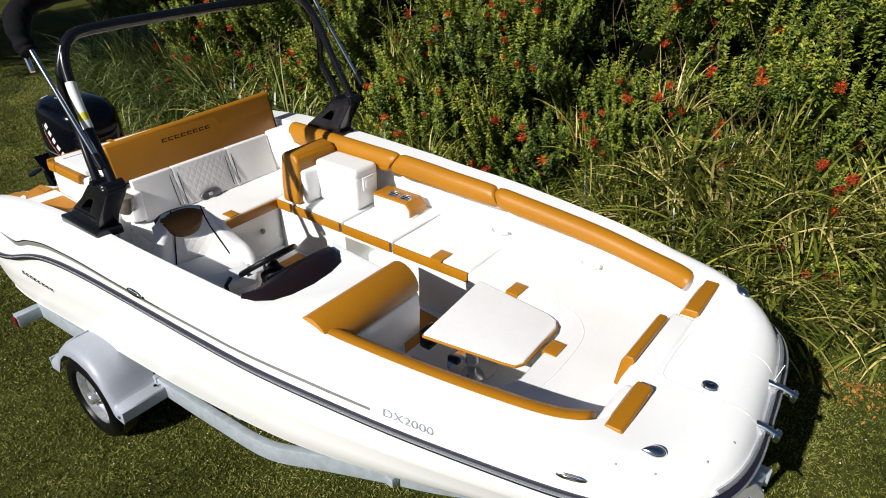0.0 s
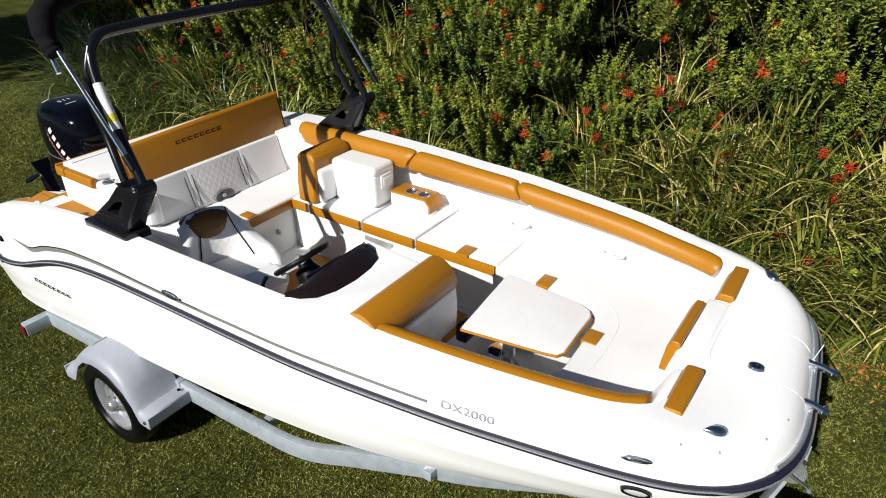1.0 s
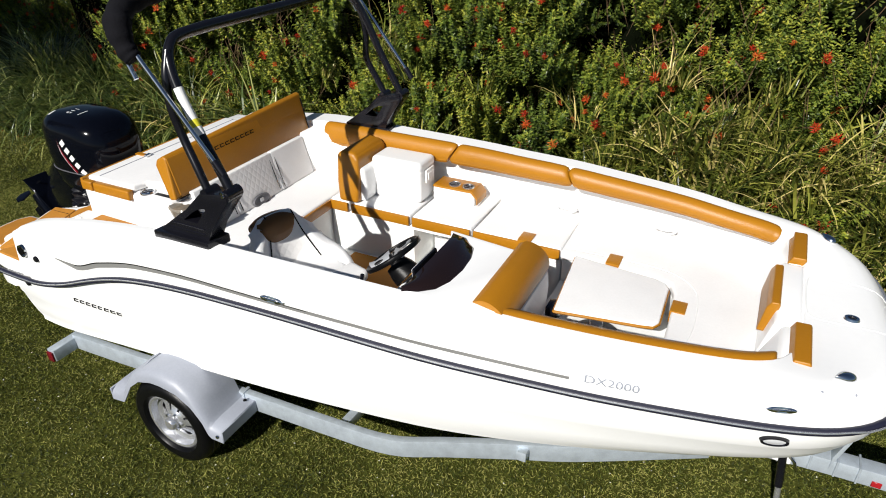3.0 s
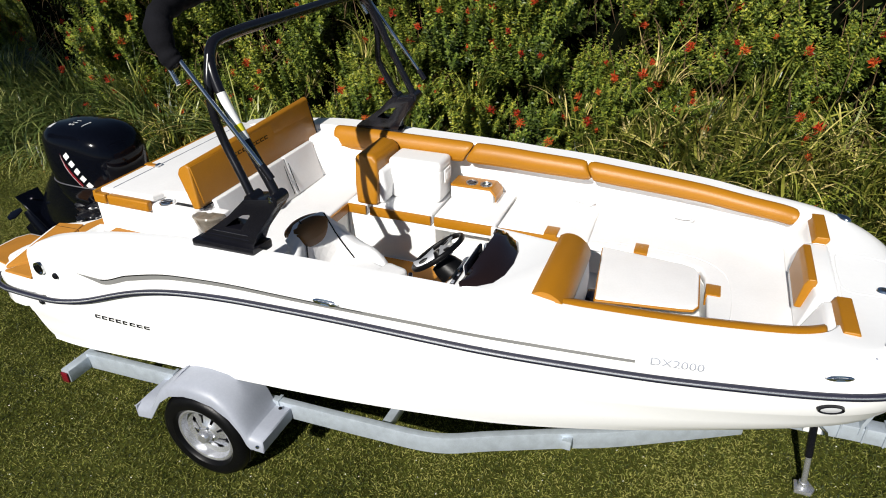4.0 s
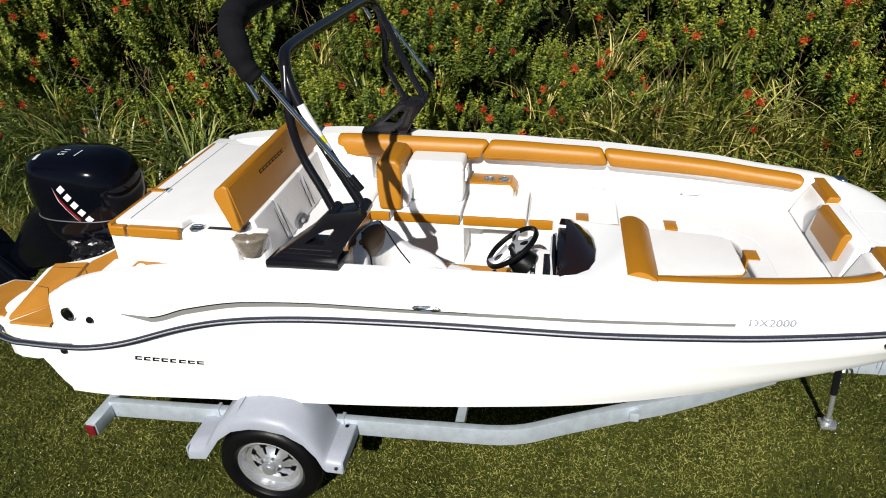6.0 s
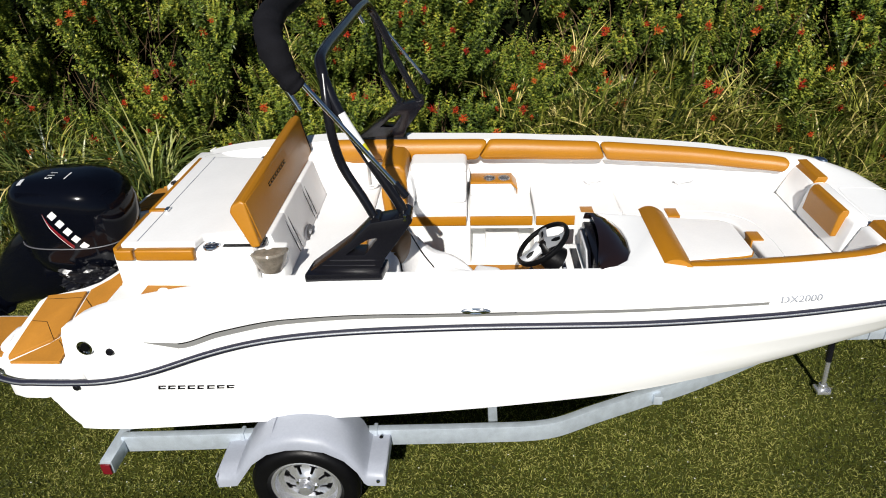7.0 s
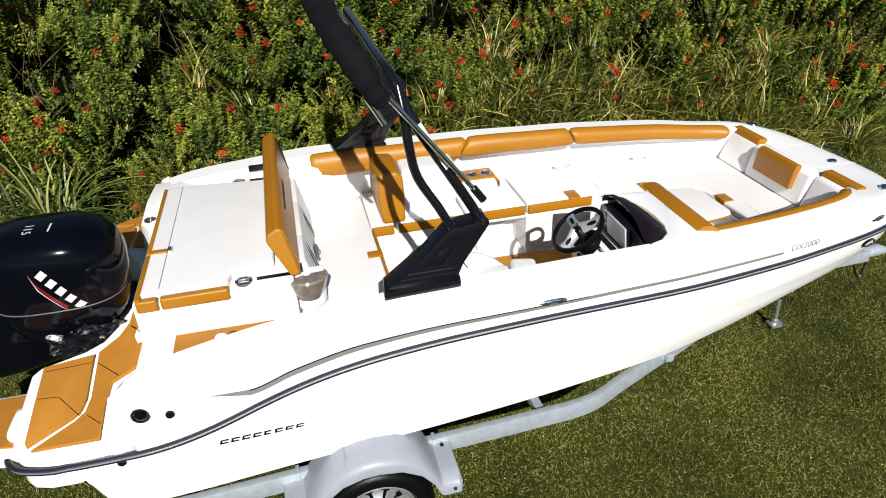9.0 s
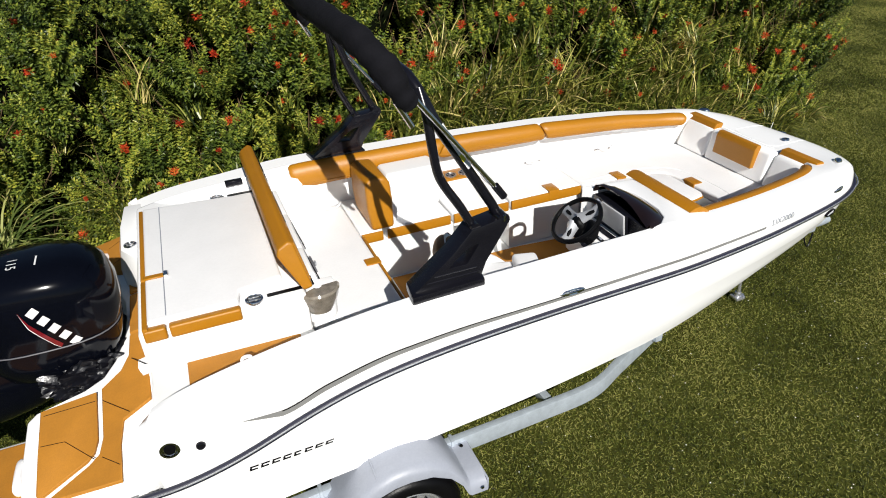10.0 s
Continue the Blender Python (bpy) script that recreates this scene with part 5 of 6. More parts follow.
BZ = 0.435
for s in (1, -1):
    part("side_beam", beam([(-2.35, -s * 1.045, BZ), (-1.9, -s * 1.025, BZ), (-1.5, -s * 1.002, BZ)]), GALV, trailer)
    part("side_beam", beam(spline([(-1.5, -s * 1.0, BZ), (-0.75, -s * 0.972, BZ), (-0.1, -s * 0.945, BZ), (0.34, -s * 0.91, BZ), (0.66, -s * 0.775, BZ), (1.05, -s * 0.605, BZ), (1.4, -s * 0.455, BZ), (2.1, -s * 0.08, BZ)], 5)), GALV, trailer, "galvanised main beam bent in to the tongue")
    for x, y in ((-1.58, 1.005), (-0.74, 0.972)):
        part("clamp", box((x - 0.012, -s * y - 0.035, BZ - 0.078), (x + 0.012, -s * y + 0.035, BZ + 0.074), 0.006, 2), GALV, trailer)
    light = part("tail_light", box((-2.395, min(-s * 1.262, -s * 1.246), BZ - 0.055), (-2.335, max(-s * 1.262, -s * 1.246), BZ + 0.025), 0.006, 2), DARKRED, trailer, "red tail light on the crossmember end")
    part("bunk_post", tube([(-2.0, -s * 0.6, 0.46), (-2.0, -s * 0.6, 0.60)], 0.02, 8), GALV, trailer)
    part("bunk", box((-2.3, -s * 0.6 - 0.05, 0.53), (0.4, -s * 0.6 + 0.05, 0.575), 0.01, 2), RUBBER, trailer, "carpeted bunk under the hull")
    # fender
    prof = [(-1.665, 0.41), (-1.55, 0.425), (-1.50, 0.50), (-1.43, 0.605), (-1.33, 0.69), (-1.21, 0.728), (-1.12, 0.733), (-0.99, 0.713), (-0.88, 0.645), (-0.81, 0.55), (-0.775, 0.46), (-0.755, 0.44), (-0.65, 0.44)]
    prof = [(x, z + 0.026) for x, z in prof]
    bm = bmesh.new()
    ys = [0.985, 1.00, 1.20, 1.265, 1.30, 1.31, 1.31]
    drop = [0.0, 0.0, 0.0, -0.008, -0.03, -0.055, -0.10]
    rows = [[Vector((x, -s * y, z + d)) for y, d in zip(ys, drop)] for x, z in prof]
    grid_faces(bm, rows)
    bmesh.ops.recalc_face_normals(bm, faces=bm.faces)
    bmesh.ops.solidify(bm, geom=bm.faces[:], thickness=0.01)
    fender = part("fender", bm, GREY, trailer, "grey moulded plastic fender with step ends")
    for x in (-1.665, -0.65):
        z = 0.436 if x < -1 else 0.466
        part("fender_end", box((x - 0.006, min(-s * 1.31, -s * 0.985), z - 0.09), (x + 0.006, max(-s * 1.31, -s * 0.985), z - 0.004), 0.004, 1), GREY, fender)
    part("seam_rib", tube([(-1.30, -s * y, 0.731 + (0.0 if y < 1.25 else -0.02)) for y in (0.99, 1.1, 1.2, 1.27)], 0.005, 6), GREY, fender)
    part("bolt", lathe([(0, 0.006), (0.010, 0.005), (0.013, 0)], 12, pose(-0.69, -s * 1.315, 0.411, s * 90)), CHROME, fender)
    part("bolt", lathe([(0, 0.008), (0.010, 0.006), (0.013, 0)], 12, pose(-0.70, -s * 1.03, 0.479)), RUBBER, fender)
    # wheel
    R = pose(-1.14, -s * 1.13, 0.312, s * 90)
    wheel_part = part("wheel", lathe([(0.195, 0.02), (0.21, 0.145), (0.235, 0.175), (0.28, 0.182), (0.312, 0.168), (0.328, 0.14), (0.332, 0.10), (0.332, 0.03), (0.32, 0.0), (0.27, -0.01), (0.20, 0.0)], 56, R), RUBBER, trailer, "black trailer tyre")
    for k in range(4):
        part("tread_groove", tube([R @ Vector((0.3325 * math.cos(a), 0.3325 * math.sin(a), 0.035 + 0.03 * k)) for a in ramp_range(0, 2 * math.pi, 49)], 0.003, 5), BLACK, wheel_part)
    part("rim", lathe([(0.215, 0.15), (0.205, 0.155), (0.192, 0.15), (0.188, 0.12), (0.18, 0.10)], 48, R), ALLOY, wheel_part, "silver steel rim")
    # black disc added behind the spokes so the wheel's holes look shaded
    part("drum", lathe([(0.0, 0.072), (0.17, 0.072), (0.185, 0.06)], 40, R), RUBBER, wheel_part, "black disc behind the spokes, darkening the wheel holes")
    # slotted disc
    bm = bmesh.new()
    n = 64
    rings = [(0.0, 0.13), (0.05, 0.135), (0.068, 0.13), (0.080, 0.118), (0.122, 0.098), (0.150, 0.090), (0.188, 0.108)]
    vs = [[bm.verts.new((r * math.cos(2 * math.pi * k / n), r * math.sin(2 * math.pi * k / n), z)) for k in range(n)] for r, z in rings[1:]]
    for i in range(len(vs) - 1):
        for k in range(n):
            if (i == 2 and k % 8 in (3, 4)) or (i == 3 and k % 8 in (2, 3, 4, 5)):
                continue
            j = (k + 1) % n
            bm.faces.new((vs[i][k], vs[i][j], vs[i + 1][j], vs[i + 1][k]))
    bm.faces.new(list(reversed(vs[0])))
    bmesh.ops.recalc_face_normals(bm, faces=bm.faces)
    bmesh.ops.solidify(bm, geom=bm.faces[:], thickness=0.005)
    bm.transform(R)
    part("spoke_disc", bm, ALLOY, wheel_part, "silver modular spoke wheel disc")
    part("hub_cap", lathe([(0.0, 0.185), (0.036, 0.183), (0.047, 0.170), (0.050, 0.11)], 20, R), ALLOY, wheel_part)
    for k in range(5):
        a = 2 * math.pi * k / 5
        part("lug_nut", lathe([(0, 0.15), (0.009, 0.148), (0.010, 0.12)], 8, R @ Matrix.Translation((0.06 * math.cos(a), 0.06 * math.sin(a), 0))), CHROME, wheel_part)
part("brake_backing", tube([(-1.15, -1.05, 0.305), (-1.15, 1.05, 0.305)], 0.035, 12), GALV, trailer, "axle tube")
part("crossmember", beam([(-2.365, -1.246, BZ - 0.01), (-2.365, 1.246, BZ - 0.01)], 0.075, 0.10), GALV, trailer, "rear crossmember")
for x in (-1.3, 0.0, 1.1):
    w = 0.93 if x < 0.3 else 0.66
    part("crossmember", beam([(x, -w, BZ - 0.02 + 0.03), (x, 0, BZ - 0.06), (x, w, BZ - 0.02 + 0.03)], 0.06, 0.07), GALV, trailer)
part("tongue", beam([(1.9, 0, BZ - 0.01), (2.3, 0, 0.515), (2.7, 0, 0.537), (3.35, 0, 0.555)], 0.10, 0.11), GALV, trailer, "galvanised tongue")
part("coupler", tube([(3.30, 0, 0.565), (3.45, 0, 0.575), (3.55, 0, 0.555)], [0.05, 0.055, 0.03], 14), GALV, trailer)
part("side_reflector", box((2.93, -0.058, 0.50), (2.98, -0.051, 0.54), 0.003, 1), RED, trailer)
jack = part("jack", tube([(2.54, -0.055, 0.04), (2.505, -0.065, 0.36)], 0.018, 14), ALLOY, trailer, "swivel tongue jack")
part("jack_tube", tube([(2.51, -0.064, 0.30), (2.47, -0.075, 0.64)], 0.024, 14), BLACK, jack)
part("jack_foot", prism([(2.49, -0.10), (2.59, -0.10), (2.615, -0.05), (2.59, 0.0), (2.49, 0.0)], -0.01, 0.02, 0.01, 2), ALLOY, jack, "steel jack foot plate on the grass")
part("jack_stem", tube([(2.54, -0.05, 0.015), (2.54, -0.05, 0.06)], 0.03, 14), ALLOY, jack)
part("jack_crank", tube([(2.47, -0.075, 0.60), (2.54, -0.12, 0.56), (2.56, -0.12, 0.50)], 0.009, 8), CHROME, jack)
part("jack_mount", box((2.43, -0.075, 0.49), (2.53, -0.051, 0.58), 0.01, 2), WHITEPLASTIC, jack)
for x in (2.62, 2.75, 2.86):
    part("u_bolt", tube([(x, -0.056, 0.49), (x, -0.056, 0.602), (x, 0.056, 0.602)], 0.006, 8), GALV, trailer)
post = part("winch_post", beam([(2.715, 0, 0.58), (2.775, 0, 0.80), (2.815, 0, 0.98)], 0.12, 0.09), GALV, trailer)
drum = part("winch_drum", merge(tube([(2.805, -0.06, 1.03), (2.805, 0.07, 1.03)], 0.045, 18), box((2.755, -0.075, 0.97), (2.865, -0.068, 1.09), 0.003, 1), box((2.755, 0.07, 0.97), (2.865, 0.077, 1.09), 0.003, 1)), GALV, post, "galvanised hand winch")
part("gear", tube([(2.805, -0.078, 1.04), (2.805, -0.090, 1.04)], 0.075, 28), ALLOY, drum, "steel winch gear wheel")
part("winch_strap", tube([(2.805, -0.01, 1.04), (2.715, -0.01, 1.15), (2.615, -0.01, 1.14)], 0.018, 8, squash=0.3), RUBBER, post)
part("winch_handle", tube([(2.815, -0.09, 1.02), (2.895, -0.10, 0.99), (2.900, -0.16, 1.03)], 0.010, 8), CHROME, post)
part("bow_stop", tube([(2.715, -0.05, 1.15), (2.715, 0.05, 1.15)], 0.03, 14), RUBBER, post)
part("post_arm", beam([(2.815, 0, 0.98), (2.735, 0, 1.15)], 0.05, 0.05), GALV, post)
part("safety_chain", tube(spline([(3.2, -0.055, 0.50), (3.23, -0.08, 0.40), (3.28, -0.07, 0.38), (3.32, -0.055, 0.50)], 5), 0.008, 6), BLACK, trailer)


# ---- ground, hedge and grass ----
def leafy(name, stops, rough=0.5, through=0.14, object_random=0.0, spec=0.18, patch=0.0, patch_scale=1.1, island=1.0):
    """Leaf material: its colour differs from leaf to leaf, and some light passes through."""
    m = bpy.data.materials.new(name)
    m.use_nodes = True
    t = m.node_tree
    b, out = t.nodes["Principled BSDF"], t.nodes["Material Output"]
    geo = t.nodes.new("ShaderNodeNewGeometry")
    ramp = t.nodes.new("ShaderNodeValToRGB")
    cr = ramp.color_ramp
    while len(cr.elements) < len(stops):
        cr.elements.new(0.5)
    for e, (p, c) in zip(cr.elements, stops):
        e.position, e.color = p, (*c, 1)
    info = t.nodes.new("ShaderNodeObjectInfo")
    mx = t.nodes.new("ShaderNodeMath")
    mx.operation = "MULTIPLY_ADD"
    sub = t.nodes.new("ShaderNodeMath")
    sub.operation = "SUBTRACT"
    sub.inputs[1].default_value = 0.5
    t.links.new(info.outputs["Random"], sub.inputs[0])
    t.links.new(sub.outputs[0], mx.inputs[0])
    mx.inputs[1].default_value = object_random
    each = t.nodes.new("ShaderNodeMath")
    each.operation = "MULTIPLY_ADD"
    each.inputs[1].default_value, each.inputs[2].default_value = island, 0.5 - 0.5 * island
    t.links.new(geo.outputs["Random Per Island"], each.inputs[0])
    t.links.new(each.outputs[0], mx.inputs[2])
    last = mx
    if patch:
        big = t.nodes.new("ShaderNodeTexNoise")
        big.inputs["Scale"].default_value = patch_scale
        big.inputs["Detail"].default_value = 5
        t.links.new(geo.outputs["Position"], big.inputs["Vector"])
        last = t.nodes.new("ShaderNodeMath")
        last.operation = "MULTIPLY_ADD"
        less = t.nodes.new("ShaderNodeMath")
        less.operation = "SUBTRACT"
        less.inputs[1].default_value = 0.5
        t.links.new(big.outputs["Fac"], less.inputs[0])
        t.links.new(less.outputs[0], last.inputs[0])
        last.inputs[1].default_value = patch
        t.links.new(mx.outputs[0], last.inputs[2])
    t.links.new(last.outputs[0], ramp.inputs[0])
    b.inputs["Specular IOR Level"].default_value = spec
    b.inputs["Roughness"].default_value = rough
    t.links.new(ramp.outputs[0], b.inputs["Base Color"])
    tr = t.nodes.new("ShaderNodeBsdfTranslucent")
    t.links.new(ramp.outputs[0], tr.inputs[0])
    mix = t.nodes.new("ShaderNodeMixShader")
    mix.inputs[0].default_value = through
    t.links.new(b.outputs[0], mix.inputs[1])
    t.links.new(tr.outputs[0], mix.inputs[2])
    t.links.new(mix.outputs[0], out.inputs[0])
    return m


LEAF = leafy("hedge_leaf", [(0.0, (0.014, 0.026, 0.008)), (0.35, (0.055, 0.086, 0.015)), (0.7, (0.160, 0.205, 0.030)), (1.0, (0.38, 0.37, 0.05))], object_random=0.45, spec=0.3, rough=0.36, patch=0.4, patch_scale=4.5, island=0.6)
YOUNG = leafy("young_leaf", [(0.0, (0.075, 0.125, 0.018)), (0.5, (0.18, 0.235, 0.030)), (1.0, (0.42, 0.41, 0.055))], object_random=0.5, spec=0.3, rough=0.4, through=0.22)
BLADE = leafy("long_grass_blade", [(0.0, (0.014, 0.024, 0.006)), (0.35, (0.105, 0.135, 0.020)), (0.7, (0.34, 0.34, 0.060)), (1.0, (0.68, 0.55, 0.22))], object_random=0.45, spec=0.5, rough=0.38)
GREENBLADE = leafy("green_grass_blade", [(0.0, (0.016, 0.030, 0.009)), (0.4, (0.060, 0.095, 0.022)), (0.75, (0.14, 0.18, 0.043)), (1.0, (0.33, 0.34, 0.11))], object_random=0.35, spec=0.5, rough=0.38)
TURF = leafy("lawn_blade", [(0.0, (0.010, 0.015, 0.004)), (0.35, (0.056, 0.076, 0.012)), (0.65, (0.160, 0.180, 0.029)), (1.0, (0.35, 0.335, 0.095))], rough=0.5, object_random=0.0, spec=0.2, patch=1.5, patch_scale=0.8)
FLOWER = leafy("orange_red_flower", [(0.0, (0.22, 0.012, 0.010)), (0.5, (0.52, 0.040, 0.014)), (1.0, (0.62, 0.17, 0.03))], object_random=0.7, island=0.7)
LITTER = leafy("dry_leaf", [(0.0, (0.16, 0.07, 0.02)), (0.6, (0.35, 0.15, 0.03)), (1.0, (0.5, 0.28, 0.08))], through=0.1)
PETAL = leafy("white_petal", [(0.0, (0.7, 0.7, 0.66)), (1.0, (0.8, 0.8, 0.74))], through=0.2)
BARK = material("brown_stem", (0.10, 0.065, 0.035), 0.85, vary=0.3, scale=20, spec=0.1)
# near-black, so plain sheets behind the leaves read as deep shade
HEDGE_SHADE = material("hedge_shade_black", (0.003, 0.004, 0.002), 0.95, vary=0.5, scale=7, bump=1.0, bump_scale=25, spec=0.0)


def lawn_material():
    m = material("lawn_soil", (0.052, 0.056, 0.012), 0.95, vary=0.5, scale=1.3, bump=0.9, bump_scale=140, spec=0.03)
    return m


LAWN = lawn_material()
bm = bmesh.new()
bmesh.ops.create_grid(bm, x_segments=4, y_segments=4, size=400)
tagged(part("ground", bm, LAWN), "short mown green lawn in full sun", "lawn", kind="structure").location.z = -0.03

rng = np.random.default_rng(7)


def quads_mesh(name, corners, mat):
    """A mesh of separate four-cornered leaves from an (n, 4, 3) array."""
    n = len(corners)
    me = bpy.data.meshes.new(name)
    me.from_pydata(corners.reshape(-1, 3).tolist(), [], (np.arange(4 * n).reshape(n, 4)).tolist())
    me.materials.append(mat)
    return me


def unit(v):
    return v / np.maximum(np.linalg.norm(v, axis=-1, keepdims=True), 1e-9)


def leaf_quads(base, direction, normal, length, width):
    """Kite-shaped leaves."""
    d, n = unit(direction), unit(normal)
    s = unit(np.cross(d, n))
    L, W = length[:, None], width[:, None]
    return np.stack([base, base + d * L * 0.45 + s * W * 0.5, base + d * L - n * L * 0.15, base + d * L * 0.45 - s * W * 0.5], 1)


def clump_mesh(seed, shoots=36, whorls=12, size=0.44):
    """A leafy bush part: curved shoots ringed with small leaves, like bottle brushes."""
    r = np.random.default_rng(seed)
    d = r.normal(size=(shoots, 3))
    d[:, 2] = np.abs(d[:, 2]) * 1.1 + 0.15
    d = unit(d)
    length = size * r.uniform(0.65, 1.2, shoots)
    start = d * 0.05 + r.normal(size=(shoots, 3)) * np.array([0.12, 0.10, 0.09])
    a0 = unit(np.cross(d, r.normal(size=(shoots, 3))))
    b0 = np.cross(d, a0)
    out = []
    for k in range(whorls):
        u = 0.12 + 0.88 * k / (whorls - 1)
        p = start + d * (length * u)[:, None]
        p[:, 2] += 0.10 * u * u * length
        for q in range(5):
            t = 2 * math.pi * q / 5 + 1.1 * k + r.normal(size=shoots) * 0.3
            rad = a0 * np.cos(t)[:, None] + b0 * np.sin(t)[:, None]
            dirn = unit(rad + d * r.uniform(0.25, 0.75, (shoots, 1)) + r.normal(size=(shoots, 3)) * 0.15)
            nrm = unit(d * 0.9 - rad * 0.25 + r.normal(size=(shoots, 3)) * 0.25)
            ln = r.uniform(0.034, 0.056, shoots) * (1.08 - 0.38 * u)
            out.append(leaf_quads(p, dirn, nrm, ln, ln * r.uniform(0.42, 0.6, shoots)))
    return quads_mesh("foliage", np.concatenate(out), LEAF)


def branch_mesh(seed, shoots=15, nodes=15, length=0.62):
    """A loose spray of upright shoots, leaves in whorls up each one, the young ones at its tip."""
    r = np.random.default_rng(seed)
    out, tip = [], []
    up = np.array([0.0, 0.0, 1.0])
    for k in range(shoots):
        a = r.uniform(0, 2 * math.pi)
        lean = r.uniform(0.05, 0.75)
        d0 = np.array([math.cos(a) * lean, math.sin(a) * lean, 1.0])
        p = np.array([math.cos(a), math.sin(a), 0.0]) * r.uniform(0.0, 0.13) + up * r.uniform(0.0, 0.30)
        L = length * r.uniform(0.55, 1.05)
        for j in range(nodes):
            u = j / (nodes - 1)
            d = unit(d0 + up * 0.9 * u + r.normal(size=3) * 0.08)
            p = p + d * L / nodes
            n = 4 if u < 0.85 else 5
            t = r.uniform(0, 2 * math.pi) + np.arange(n) * 2 * math.pi / n + r.normal(size=n) * 0.25
            s1 = unit(np.cross(d, [0.31, 0.95, 0.02]))
            rad = s1 * np.cos(t)[:, None] + np.cross(d, s1) * np.sin(t)[:, None]
            rise = 0.25 + 1.1 * max(0.0, u - 0.6)
            dirn = unit(rad + d * (rise + r.uniform(0, 0.5, (n, 1))) + r.normal(size=(n, 3)) * 0.2)
            nrm = unit(d * 0.9 - rad * 0.3 + up * 0.2 + r.normal(size=(n, 3)) * 0.25)
            ln = r.uniform(0.045, 0.072, n) * (1.0 - 0.42 * u ** 3)
            out.append(leaf_quads(np.tile(p, (n, 1)), dirn, nrm, ln, ln * r.uniform(0.36, 0.52, n)))
            tip += [u > 0.72] * n
    me = quads_mesh("foliage", np.concatenate(out), LEAF)
    me.materials.append(YOUNG)
    me.polygons.foreach_set("material_index", [int(v) for v in tip])
    return me


def blades_mesh(name, mat, seed, n, spread, reach, width, segs=6, droop=1.0, lean=0.55):
    """Long arching blades from one root."""
    r = np.random.default_rng(seed)
    verts, faces = [], []
    for k in range(n):
        a, rad = r.uniform(0, 2 * math.pi), spread * math.sqrt(r.uniform())
        p = np.array([rad * math.cos(a), rad * math.sin(a), 0.0])
        b = a + r.normal() * 0.7
        h = np.array([math.cos(b), math.sin(b), 0.0])
        L = reach * r.uniform(0.55, 1.1)
        th = radians(90) - lean * abs(r.normal()) * 0.7
        bend = droop * r.uniform(0.5, 1.5)
        w0 = width * r.uniform(0.6, 1.2)
        sidev = np.array([-h[1], h[0], 0.0])
        base = len(verts)
        for s in range(segs + 1):
            u = s / segs
            w = w0 * (1 - u ** 2.2) * 0.5 + 0.0008
            verts += [tuple(p - sidev * w), tuple(p + sidev * w)]
            ang = th - bend * u * 1.6
            p = p + (h * math.cos(ang) + np.array([0, 0, math.sin(ang)])) * L / segs
        faces += [(base + 2 * s, base + 2 * s + 1, base + 2 * s + 3, base + 2 * s + 2) for s in range(segs)]
    me = bpy.data.meshes.new(name)
    me.from_pydata(verts, [], faces)
    me.materials.append(mat)
    return me


def flower_mesh(seed):
    """A loose head of narrow trumpets on a short spike."""
    r = np.random.default_rng(seed)
    n = 64
    d = r.normal(size=(n, 3))
    d[:, 2] = np.abs(d[:, 2]) * 0.9 - 0.1
    d = unit(d)
    base = d * 0.006 + np.stack([r.normal(size=n) * 0.008, r.normal(size=n) * 0.008, r.uniform(-0.01, 0.05, n)], 1)
    return quads_mesh("flower_head", leaf_quads(base, d, unit(np.cross(d, r.normal(size=(n, 3)))), r.uniform(0.022, 0.052, n), r.uniform(0.006, 0.012, n)), FLOWER)


def stems_mesh(seed):
    bms = []
    r = random.Random(seed)
    for k in range(7):
        x, y = r.uniform(-0.35, 0.35), r.uniform(-0.2, 0.4)
        bms.append(tube([(x * 0.3, y * 0.3, 0), (x, y, 0.8), (x * 1.2 + r.uniform(-0.1, 0.1), y, 1.4), (x * 1.3, y, 1.9)], [0.022, 0.017, 0.012, 0.005], 6))
    bm = merge(*bms)
    me = bpy.data.meshes.new("branchwork")
    bm.to_mesh(me)
    bm.free()
    me.materials.append(BARK)
    return me


CLUMPS = [clump_mesh(20 + k) for k in range(5)]
SPARSE = [clump_mesh(30 + k, 18, 9) for k in range(2)]
BRANCHES = [branch_mesh(40 + k) for k in range(6)]
FLOWERS = [flower_mesh(60 + k) for k in range(3)]
STEMS = [stems_mesh(70 + k) for k in range(2)]
pick = random.Random(11)


def child(name, me, parent, m):
    ob = new(name, me)
    ob.parent = parent
    ob.matrix_basis = m
    if name in ("foliage", "flower_head", "tuft", "crown"):
        ob["kind"] = "stuff"
    return ob


